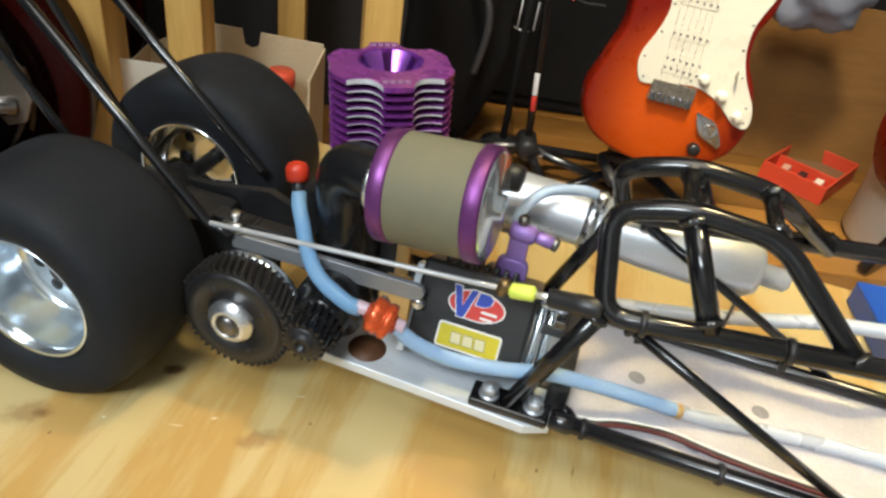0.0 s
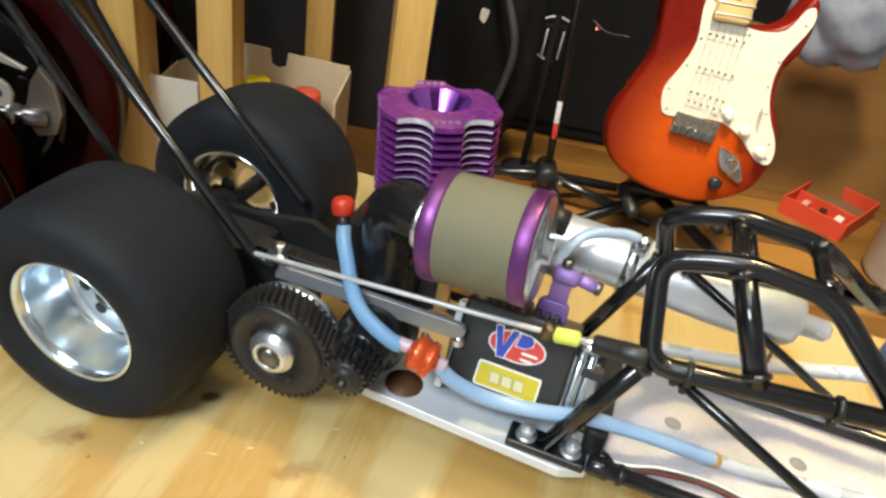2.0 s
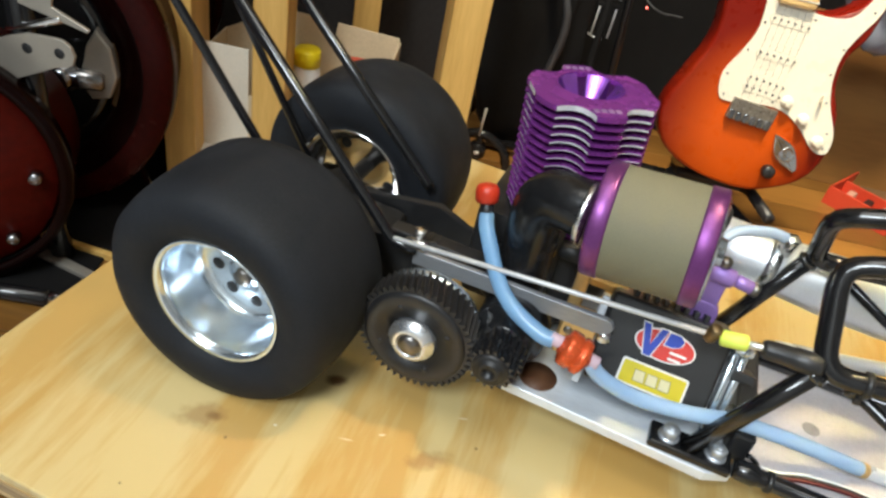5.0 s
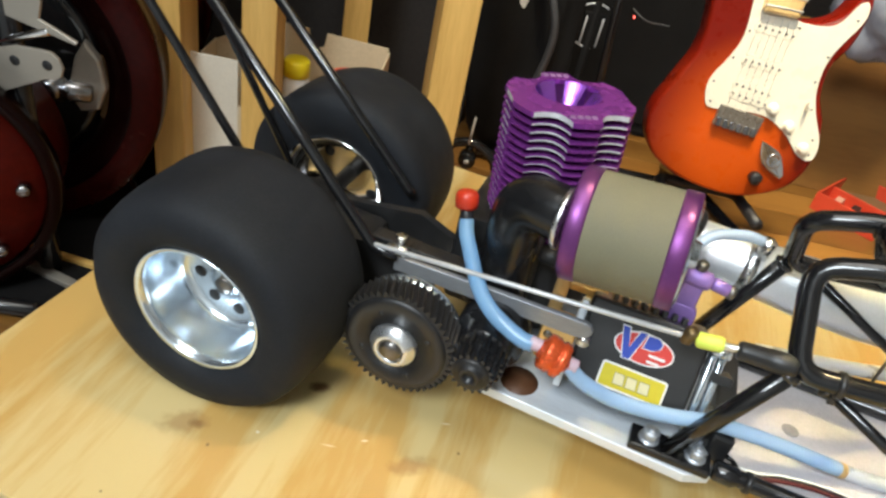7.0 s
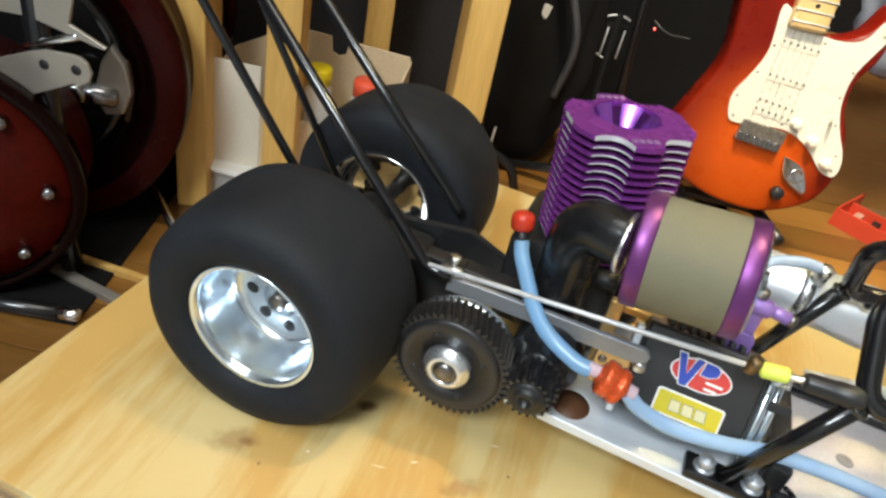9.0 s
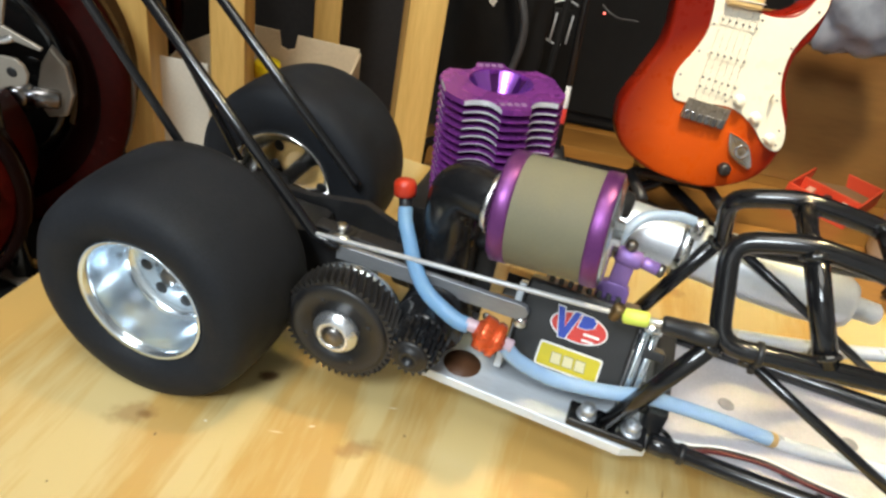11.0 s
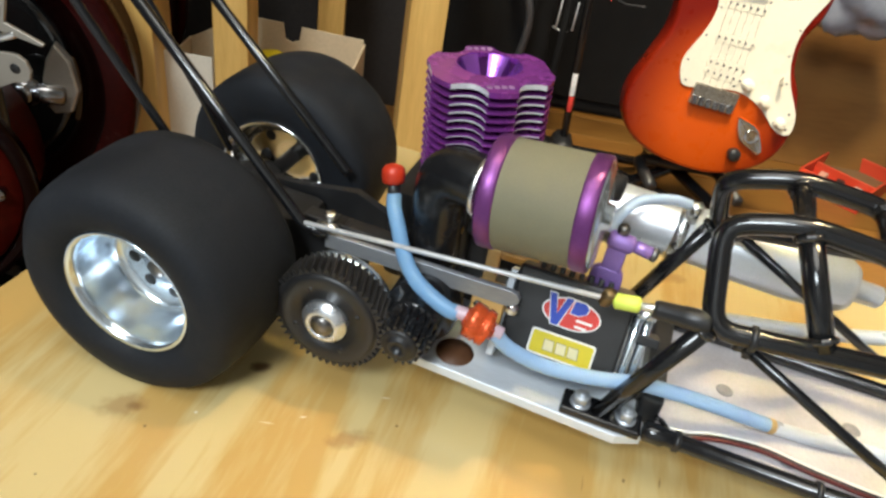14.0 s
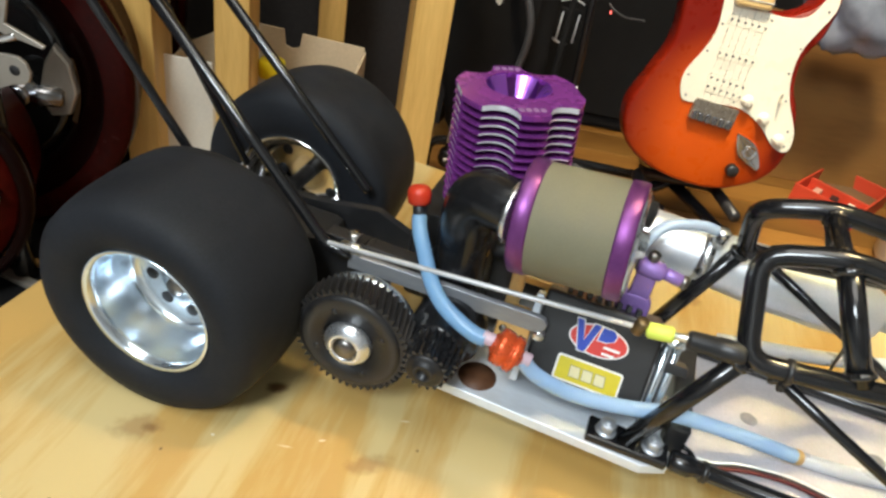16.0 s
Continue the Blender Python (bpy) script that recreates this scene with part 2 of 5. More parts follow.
PINK_HOSE = clear(material("rosy_silicone", (0.80, 0.60, 0.68), 0.20, spread=0.05, scale=200, fine=900, bump=0.02), 0.35)
DULL_TAN = material("dull_tan_strip", (0.16, 0.095, 0.045), 0.5, spread=0.3, scale=60, fine=900)
CABLE_GREY = material("dull_grey_cable", (0.055, 0.055, 0.058), 0.35, spread=0.25, scale=60, fine=900)
PINK_CARD = material("pinkish_card", (0.55, 0.30, 0.22), 0.7, spread=0.1)
CARD = material("cardboard", (0.60, 0.47, 0.30), 0.85, spread=0.08, scale=14, fine=260, bump=0.1)
CARD_PALE = material("pale_cardboard", (0.70, 0.64, 0.53), 0.85, spread=0.06, scale=14, fine=260, bump=0.1)
DARK = material("black_cloth", (0.0055, 0.0050, 0.0050), 0.85, spread=0.3, scale=12, fine=300, bump=0.3)
DARK.node_tree.nodes["Principled BSDF"].inputs["Specular IOR Level"].default_value = 0.22
DARKWALL = material("dark_wall_panel", (0.022, 0.017, 0.014), 0.75, spread=0.3, scale=5, fine=120, bump=0.2)
RED_LACQUER = material("red_lacquer", (0.060, 0.004, 0.002), 0.30, spread=0.3, scale=9, fine=120, bump=0.01)
WINE_LACQUER = material("wine_red_lacquer", (0.026, 0.002, 0.0015), 0.25, spread=0.3, scale=6, fine=120, bump=0.01)
for m in (RED_LACQUER, WINE_LACQUER):
    m.node_tree.nodes["Principled BSDF"].inputs["Specular IOR Level"].default_value = 0.12
DARK_WINE = material("near_black_wine", (0.006, 0.0012, 0.001), 0.22, spread=0.3, scale=6, fine=120, bump=0.01)
DARK_WINE.node_tree.nodes["Principled BSDF"].inputs["Specular IOR Level"].default_value = 0.12
BLACK_GLOSS = material("black_gloss", (0.008, 0.008, 0.008), 0.12, spread=0.2, scale=20, fine=200, bump=0.02, coat=0.8)
WIRE = material("satin_steel_wire", (0.62, 0.62, 0.62), 0.45, 0.4, spread=0.1, scale=300, fine=2500)
OPENING = material("dark_brown_recess", (0.11, 0.045, 0.018), 0.6, spread=0.2, scale=200, fine=2500)
DULL_CHROME = material("dull_chrome", (0.34, 0.34, 0.35), 0.24, 1.0, spread=0.2, scale=60, fine=900)
CHROME = material("chrome", (0.82, 0.82, 0.82), 0.10, 1.0, spread=0.05, scale=60, fine=900, bump=0.01)
BRACKET = material("galvanised_bracket", (0.44, 0.40, 0.34), 0.40, 0.6, spread=0.1, scale=30, fine=700)
CREAM = material("cream_pickguard", (0.76, 0.71, 0.58), 0.30, spread=0.03, scale=20, fine=200, bump=0.01, coat=0.3)
BRIDGE = material("worn_nickel", (0.42, 0.38, 0.32), 0.32, 0.9, spread=0.25, scale=200, fine=1500)
MAPLE = wood("maple_neck", (0.72, 0.50, 0.22), (0.58, 0.36, 0.13), (9, 9, 0.8), 4.0, rough=0.3, coat=0.5)
YELLOW_CAP = material("yellow_plastic", (0.80, 0.62, 0.01), 0.4, spread=0.05)
RED_CAP = material("red_plastic", (0.72, 0.09, 0.04), 0.4, spread=0.06)
TRAY_RED = material("orange_red_plastic", (0.56, 0.055, 0.022), 0.42, spread=0.06)
WHITE_PLASTIC = material("white_plastic", (0.72, 0.70, 0.66), 0.4, spread=0.05)
CLEAR_BIN = clear(material("frosted_bin", (0.70, 0.70, 0.68), 0.4, spread=0.05), 0.35)
JUG = clear(material("frosted_jug", (0.78, 0.76, 0.70), 0.45, spread=0.05), 0.25)
BAG = clear(material("plastic_bag", (0.36, 0.39, 0.47), 0.20, spread=0.12, scale=14, fine=60, bump=0.15), 0.40, 1.3)
BLUE_BOX = material("blue_label", (0.02, 0.09, 0.42), 0.35, spread=0.08)
WHITEWALL = material("off_white_paint", (0.74, 0.73, 0.70), 0.8, spread=0.04, scale=3, fine=90)
PALE_BOUNCE = material("pale_bounce_floor", (0.50, 0.50, 0.49), 0.7, spread=0.12, scale=5, fine=120)
CEILING_M = material("ceiling_board", (0.66, 0.64, 0.60), 0.9, spread=0.1, scale=4, fine=90)


def sunburst():
    """Guitar lacquer: amber wood in the middle that turns red towards the rim."""
    m = material("sunburst_lacquer", (0.5, 0.1, 0.01), 0.30, spread=0.1, coat=0.06, bump=0.01)
    m.node_tree.nodes["Principled BSDF"].inputs["Specular IOR Level"].default_value = 0.22
    n, l = m.node_tree.nodes, m.node_tree.links
    tc = n.new("ShaderNodeTexCoord")
    sub = n.new("ShaderNodeVectorMath")
    sub.operation, sub.inputs[1].default_value = "SUBTRACT", (0.0, 0.0, -0.02)
    l.new(tc.outputs["Object"], sub.inputs[0])
    sq = n.new("ShaderNodeVectorMath")
    sq.operation, sq.inputs[1].default_value = "MULTIPLY", (1.0, 0.0, 0.75)
    l.new(sub.outputs[0], sq.inputs[0])
    ln = n.new("ShaderNodeVectorMath")
    ln.operation = "LENGTH"
    l.new(sq.outputs[0], ln.inputs[0])
    cr = n.new("ShaderNodeValToRGB")
    e = cr.color_ramp.elements
    e[0].position, e[0].color = 0.04, (0.56, 0.078, 0.004, 1)
    e[1].position, e[1].color = 0.108, (0.16, 0.007, 0.002, 1)
    l.new(ln.outputs["Value"], cr.inputs[0])
    l.new(cr.outputs[0], n["Principled BSDF"].inputs["Base Color"])
    return m


BURST = sunburst()

# ---------- shapes ----------


def part(name, bm, mat, parent=None, label=""):
    """One mesh object from a bmesh, under a thing or a part."""
    me = bpy.data.meshes.new(name)
    bmesh.ops.recalc_face_normals(bm, faces=bm.faces)
    bm.to_mesh(me)
    bm.free()
    me.materials.append(mat)
    ob = new(name, me)
    if parent is not None:
        ob.parent = parent
    if label:
        ob["label"] = label
    return ob


def thing(name, m, label, category, group="", kind=""):
    ob = new(name)
    ob.empty_display_size = 0.02
    ob.matrix_world = m
    return tagged(ob, label, category, group, kind)


def smooth(bm, angle=40):
    for f in bm.faces:
        f.smooth = True
    for e in bm.edges:
        if len(e.link_faces) == 2 and e.calc_face_angle(0) > radians(angle):
            e.smooth = False
    return bm


def box(bm, lo, hi, bevel=0.0, m=None):
    """A box from corner to corner, with chamfered edges."""
    lo, hi = Vector(lo), Vector(hi)
    r = bmesh.ops.create_cube(bm, size=1.0, matrix=Matrix.LocRotScale((lo + hi) / 2, None, hi - lo))
    vs = r["verts"]
    if bevel:
        es = list({e for v in vs for e in v.link_edges})
        vs = bmesh.ops.bevel(bm, geom=es, offset=bevel, segments=2, affect="EDGES", profile=0.5)["verts"]
        vs = list({v for f in {f for v in vs for f in v.link_faces} for v in f.verts})
    if m is not None:
        bmesh.ops.transform(bm, matrix=m, verts=vs)
    return bm


def axis_matrix(p0, p1):
    d = Vector(p1) - Vector(p0)
    return Matrix.Translation(p0) @ d.to_track_quat("Z", "Y").to_matrix().to_4x4(), d.length


def lathe(bm, p0, p1, profile, seg=48, squash=None):
    """Turns a profile of (radius, share of the way from p0 to p1) round that axis; a radius of 0 closes it."""
    m, length = axis_matrix(p0, p1)
    rings = []
    for r, h in profile:
        if r <= 1e-7:
            rings.append([bm.verts.new(m @ Vector((0, 0, h * length)))])
        else:
            rings.append([bm.verts.new(m @ Vector((r * math.cos(2 * math.pi * k / seg), r * math.sin(2 * math.pi * k / seg), h * length))) for k in range(seg)])
    for a, b in zip(rings, rings[1:]):
        for k in range(seg):
            j = (k + 1) % seg
            quad = [a[k % len(a)], a[j % len(a)], b[j % len(b)], b[k % len(b)]]
            quad = [v for i, v in enumerate(quad) if v not in quad[:i]]
            if len(quad) > 2:
                bm.faces.new(quad)
    return smooth(bm)


def rod(bm, p0, p1, r, seg=16, cap=0.0):
    """A round bar with slightly rounded ends."""
    d = (Vector(p1) - Vector(p0)).length
    c = cap or min(r * 0.3, d * 0.2)
    return lathe(bm, p0, p1, [(0, 0), (r - c, 0), (r, c / d), (r, 1 - c / d), (r - c, 1), (0, 1)], seg)


def curve_points(points, steps=8, closed=False):
    """A smooth line through the points (Catmull-Rom)."""
    p = [Vector(q) for q in points]
    out, n = [], len(p)
    for i in range(n if closed else n - 1):
        if closed:
            a, b, c, d = p[i - 1], p[i], p[(i + 1) % n], p[(i + 2) % n]
        else:
            a, b, c, d = p[max(i - 1, 0)], p[i], p[i + 1], p[min(i + 2, n - 1)]
        for s in range(steps):
            t = s / steps
            out.append(0.5 * (2 * b + (c - a) * t + (2 * a - 5 * b + 4 * c - d) * t * t + (3 * b - a - 3 * c + d) * t ** 3))
    if not closed:
        out.append(p[-1])
    return out


def hose(bm, points, r, seg=14, steps=8, ends=True):
    """A bent round tube through the points."""
    line = curve_points(points, steps)
    rings, side = [], None
    for i, q in enumerate(line):
        d = (line[min(i + 1, len(line) - 1)] - line[max(i - 1, 0)]).normalized()
        side = d.orthogonal().normalized() if side is None else (side - d * side.dot(d)).normalized()
        up = d.cross(side)
        rings.append([bm.verts.new(q + r * (math.cos(2 * math.pi * k / seg) * side + math.sin(2 * math.pi * k / seg) * up)) for k in range(seg)])
    for a, b in zip(rings, rings[1:]):
        for k in range(seg):
            bm.faces.new((a[k], a[(k + 1) % seg], b[(k + 1) % seg], b[k]))
    if ends:
        bm.faces.new(rings[0][::-1])
        bm.faces.new(rings[-1])
    return smooth(bm)


def corner_tube(bm, points, r, bend=0.006, seg=14):
    """A tube bent with short radii at its corners."""
    p = [Vector(q) for q in points]
    line = [p[0]]
    for a, b, c in zip(p, p[1:], p[2:]):
        u, v = (a - b), (c - b)
        k = min(bend, u.length * 0.45, v.length * 0.45)
        s, e = b + u.normalized() * k, b + v.normalized() * k
        line += [(1 - t) ** 2 * s + 2 * t * (1 - t) * b + t * t * e for t in (0, 0.25, 0.5, 0.75, 1)]
    line.append(p[-1])
    return hose(bm, line, r, seg, 1)


def prism(bm, outline, y0, y1, bevel=0.0, m=None):
    """An outline in x and z, given thickness from y0 to y1."""
    vs = [bm.verts.new((x, y0, z)) for x, z in outline]
    f = bm.faces.new(vs)
    r = bmesh.ops.extrude_face_region(bm, geom=[f])
    top = [g for g in r["geom"] if isinstance(g, bmesh.types.BMVert)]
    bmesh.ops.translate(bm, verts=top, vec=(0, y1 - y0, 0))
    every = vs + top
    if bevel:
        rim = [e for e in bm.edges if all(v in set(every) for v in e.verts) and abs(e.verts[0].co.y - e.verts[1].co.y) < 1e-6]
        nv = bmesh.ops.bevel(bm, geom=rim, offset=bevel, segments=3, affect="EDGES", profile=0.5)["verts"]
        every = [v for v in every if v.is_valid] + nv
    if m is not None:
        bmesh.ops.transform(bm, matrix=m, verts=list(set(every)))
    return bm


ROOM = Matrix.Rotation(radians(13.8), 4, "Z")


def room(x, y, z, rx=0, ry=0, rz=0):
    return ROOM @ pose(x, y, z, rx, ry, rz)

# ---------- the large structure ----------
FLOOR_Z = -0.40


def slab(name, lo, hi, mat, m=ROOM, bevel=0.0):
    ob = part(name, box(bmesh.new(), lo, hi, bevel), mat)
    ob.matrix_world = m
    return tagged(ob, kind="structure")


floor = slab("floor", (-2.2, 0.30, FLOOR_Z - 0.05), (2.4, 2.1, FLOOR_Z - 0.006), DARKWALL)
# unseen front floor, kept pale grey as a reflector for rims and collars
slab("floor_front", (-2.2, -1.6, FLOOR_Z - 0.05), (2.4, 0.30, FLOOR_Z), PALE_BOUNCE)
slab("wall_north", (-2.2, 2.0, FLOOR_Z), (2.4, 2.1, 1.9), DARKWALL)
# south and east walls are unseen; their off-white bounces light back
slab("wall_south", (-2.2, -1.6, FLOOR_Z), (2.4, -1.5, 1.9), WHITEWALL)
slab("wall_west", (-2.3, -1.6, FLOOR_Z), (-2.2, 2.1, 1.9), DARKWALL)
slab("wall_east", (2.4, -1.6, FLOOR_Z), (2.5, 2.1, 1.9), WHITEWALL)
# added dark sheet that keeps the background behind drums and studs black
slab("dark_backdrop", (-2.2, 1.30, FLOOR_Z), (-0.10, 1.34, 1.9), DARKWALL)
slab("ceiling", (-2.3, -1.6, 1.9), (2.5, 2.1, 1.95), CEILING_M)

# plywood board on its bench
bench = thing("plywood_table", pose(0, 0, 0), "pale knotty plywood sheet as a low table top", "table")
top = part("tabletop", box(bmesh.new(), (-0.258, 0.127, -0.012), (0.75, 0.372, 0.0), 0.0006), PLY, bench)
part("edge_ply", box(bmesh.new(), (-0.2583, 0.1267, -0.0085), (0.7503, 0.3723, -0.0035), 0), PLY_EDGE, top, "darker inner ply along the cut edge")
for x in (-0.20, 0.69):
    for y in (0.155, 0.340):
        part("leg", box(bmesh.new(), (x - 0.019, y - 0.019, FLOOR_Z), (x + 0.019, y + 0.019, -0.012), 0.002), STUD, bench)
# ---------- the model dragster ----------
car = thing("model_dragster", pose(0, 0, 0), "radio-controlled nitro dragster with black tube cage on plywood", "model car")
MID = 0.240          # the car's centre line
AXLE_X, AXLE_Z = -0.1906, 0.0342


def rear_wheel(y_out, side):
    """y_out: the outer face; side: +1 runs inwards along +y."""
    def at(y):
        return (AXLE_X, y_out + side * y, AXLE_Z)
    bm = bmesh.new()
    # deep polished dish with a rolled lip
    lathe(bm, at(0), at(0.034), [(0.0202, 0.03), (0.0212, 0.0), (0.0208, -0.02), (0.0196, 0.0), (0.0188, 0.10), (0.0182, 0.45), (0.0172, 0.50), (0.0158, 0.53), (0.006, 0.53),
                                 (0.0055, 0.50), (0, 0.50), ], 64)
    w = part("wheel", bm, ALU, car, "polished aluminium deep-dish wheel")
    bm = bmesh.new()
    lathe(bm, at(0), at(0.034), [(0.0202, 0.03), (0.0195, 0.2), (0.0190, 0.85), (0.0206, 1.07), (0.0211, 1.12), (0.0199, 1.11), (0.0188, 1.0), (0.0182, 0.66), (0.006, 0.66), (0, 0.66)], 64)
    part("inner_dish", bm, CHROME, w, "duller inner side of the wheel")
    # solid black plugs stand for the holes, their depth of shade in colour
    for k in range(8):
        a = 2 * math.pi * k / 8 + 0.2
        bm = bmesh.new()
        c, s = 0.0118 * math.cos(a), 0.0118 * math.sin(a)
        p = Vector(at(0.0178)) + Vector((c, 0, s))
        q = Vector(at(0.0228)) + Vector((c, 0, s))
        rod(bm, p, q, 0.0027, 20)
        part("lightening_hole", bm, BLACK_PLASTIC, w, "dark round hole in the wheel centre")
    bm = bmesh.new()
    rod(bm, at(0.0130), at(0.0175), 0.0032, 6, 0.0004)
    part("wheel_nut", bm, STEEL, w)
    bm = bmesh.new()
    lathe(bm, at(0), at(0.0375), [(0.0209, 0.03), (0.0216, -0.01), (0.0240, -0.065), (0.0290, -0.095), (0.0335, -0.064), (0.0359, 0.005), (0.0370, 0.13), (0.0377, 0.30), (0.0379, 0.55),
                                  (0.0378, 0.78), (0.0373, 0.90), (0.0358, 0.965), (0.0325, 1.01), (0.0270, 1.025), (0.0222, 1.01), (0.0207, 0.98)], 96)
    for v in bm.verts:
        if v.co.z < 0.0003:
            v.co.z = 0.0003
    part("tyre", bm, RUBBER, w, "wide smooth black rubber slick")
    return w


rear_wheel(0.1805, 1)
rear_wheel(2 * MID - 0.1795, -1)
bm = bmesh.new()
rod(bm, (AXLE_X, 0.2, AXLE_Z), (AXLE_X, 0.28, AXLE_Z), 0.003)
part("rear_axle", bm, STEEL, car)

# rear axle carriers and gearbox
bm = bmesh.new()
for y in (0.2285, 0.2515):
    prism(bm, [(-0.200, 0.026), (-0.150, 0.020), (-0.135, 0.026), (-0.135, 0.040), (-0.150, 0.046), (-0.172, 0.042), (-0.200, 0.041)], y - 0.0015, y + 0.0015)
box(bm, (-0.198, 0.2300, 0.026), (-0.160, 0.2500, 0.041), 0.004)
lathe(bm, (AXLE_X, 0.2200, AXLE_Z), (AXLE_X, 0.2600, AXLE_Z), [(0, 0), (0.0070, 0), (0.0075, 0.05), (0.0075, 0.2), (0.011, 0.25), (0.012, 0.5), (0.011, 0.75), (0.0075, 0.8), (0.0075, 0.95), (0.0070, 1), (0, 1)], 36)
part("gearbox", bm, BLACK_PLASTIC, car, "black gearbox between the rear wheels")
bm = bmesh.new()
box(bm, (-0.158, 0.2265, 0.0455), (-0.120, 0.2325, 0.0480), 0.0006, None)
for k in range(4):
    box(bm, (-0.1500 + 0.0022 * k, 0.2270, 0.0479), (-0.1488 + 0.0022 * k, 0.2320, 0.0484), 0.0001)
part("brake_plate", bm, BLACK_PLASTIC, car)

# wing struts
for y, front, rear in ((0.220, [(-0.146, 0.0485), (-0.154, 0.0485), (-0.250, 0.150)], [(-0.184, 0.042), (-0.272, 0.152)]),
                       (0.260, [(-0.1580, 0.0460), (-0.1600, 0.0480), (-0.2665, 0.150)], [(-0.207, 0.040), (-0.2775, 0.152)])):
    bm = bmesh.new()
    corner_tube(bm, [(x, y, z) for x, z in front], 0.0018, 0.003)
    part("wing_strut", bm, BLACK_TUBE, car)
    bm = bmesh.new()
    rod(bm, (rear[0][0], y, rear[0][1]), (rear[1][0], y, rear[1][1]), 0.0014)
    part("wing_strut", bm, BLACK_TUBE, car)

# spur gear, hub and pinion
GX, GZ = -0.1363, 0.0306


def gear_mesh(cx, cz, y0, y1, r_root, r_tip, teeth, twist):
    bm = bmesh.new()
    n = teeth * 4
    rows = []
    for j in range(3):
        y, tw = y0 + (y1 - y0) * j / 2, twist * j / 2
        row = []
        for k in range(n):
            r = (r_root, r_tip, r_tip, r_root)[k % 4]
            a = 2 * math.pi * (k + (0, 0.1, -0.1, 0)[k % 4]) / n + tw
            row.append(bm.verts.new((cx + r * math.cos(a), y, cz + r * math.sin(a))))
        rows.append(row)
    for a, b in zip(rows, rows[1:]):
        for k in range(n):
            bm.faces.new((a[k], a[(k + 1) % n], b[(k + 1) % n], b[k]))
    bm.faces.new(rows[0])
    bm.faces.new(rows[-1][::-1])
    return bm


spur = part("spur_gear", gear_mesh(GX, GZ, 0.2025, 0.2115, 0.0171, 0.0188, 48, 0.16), GEAR_NYLON, car, "black nylon spur gear with helical teeth")
bm = bmesh.new()
lathe(bm, (GX, 0.2026, GZ), (GX, 0.1995, GZ), [(0.0165, 0), (0.0162, 0.25), (0.0150, 0.30), (0.0085, 0.30), (0.0085, 0.1), (0, 0.1)], 48)
part("gear_face", bm, GEAR_NYLON, spur)
for k in range(4):
    a = math.pi * k / 2 + 0.5
    bm = bmesh.new()
    rod(bm, (GX + 0.0115 * math.cos(a), 0.2014, GZ + 0.0115 * math.sin(a)), (GX + 0.0115 * math.cos(a), 0.2030, GZ + 0.0115 * math.sin(a)), 0.0010, 12)
    part("screw", bm, BLACK_PLASTIC, spur)
bm = bmesh.new()
lathe(bm, (GX, 0.2030, GZ), (GX, 0.1985, GZ), [(0.0076, 0), (0.0076, 0.45), (0.0072, 0.60), (0.0056, 0.95), (0.0046, 1.0), (0.0040, 0.96), (0.0038, 0.8), (0, 0.78)], 40)
part("hub_collar", bm, ALU_BRUSHED, spur, "bright turned aluminium collar")
bm = bmesh.new()
lathe(bm, (GX, 0.2000, GZ), (GX, 0.1976, GZ), [(0.0036, 0), (0.0036, 0.6), (0.0026, 0.95), (0, 1.0)], 24)
part("axle_nut", bm, STEEL, spur)
bm = bmesh.new()
lathe(bm, (GX, 0.2118, GZ), (GX, 0.2150, GZ), [(0, 0), (0.0168, 0), (0.0172, 0.2), (0.0172, 0.9), (0.0165, 1), (0, 1)], 56)
part("backing_disc", bm, ALU, spur)
PX, PZ = -0.1112, 0.0345
pin = part("pinion", gear_mesh(PX, PZ, 0.1985, 0.2035, 0.0058, 0.0071, 18, 0.08), BOOT, car, "small dark two-step clutch pinion")
part("second_pinion", gear_mesh(PX, PZ, 0.2035, 0.2085, 0.0070, 0.0084, 21, 0.08), BOOT, pin)
bm = bmesh.new()
lathe(bm, (PX, 0.2081, PZ), (PX, 0.2270, PZ), [(0, 0), (0.0080, 0), (0.0085, 0.05), (0.0085, 0.3), (0.0105, 0.34), (0.0112, 0.4), (0.0112, 0.9), (0.0105, 1), (0, 1)], 40)
part("clutch_bell", bm, BOOT, pin)
bm = bmesh.new()
lathe(bm, (PX, 0.1987, PZ), (PX, 0.1968, PZ), [(0.0056, 0), (0.0056, 0.3), (0.0050, 0.5), (0.0036, 0.55), (0.0034, 1), (0.0018, 1), (0.0018, 0.3), (0, 0.3)], 24)
part("end_cap", bm, GEAR_NYLON, pin)

# chassis plate with chamfered corner
bm = bmesh.new()
vs = [(-0.118, 0.2120), (-0.0440, 0.2090), (-0.0365, 0.2125), (-0.0375, 0.2675), (-0.118, 0.2675)]
prism(bm, [(x, y) for x, y in vs], -0.0194, -0.0158, 0.0003, Matrix(((1, 0, 0, 0), (0, 0, 1, 0), (0, -1, 0, 0), (0, 0, 0, 1))))
plate = part("chassis_plate", bm, ALU_SATIN, car, "pale satin aluminium chassis plate")
# solid disc on the uncut plate; the opening's darkness is in its colour
bm = bmesh.new()
lathe(bm, (-0.0985, 0.2195, 0.0186), (-0.0985, 0.2195, 0.0196), [(0, 0), (0.0062, 0), (0.0062, 1), (0, 1)], 32)
part("plate_opening", bm, OPENING, plate, "brown oval opening in the plate")

# black bulkhead between plate and cockpit pan
bm = bmesh.new()
box(bm, (-0.0400, 0.2180, 0.0193), (-0.0335, 0.2640, 0.0300), 0.0010)
bulk = part("bulkhead", bm, BLACK_PLASTIC, car, "black plastic bulkhead block")
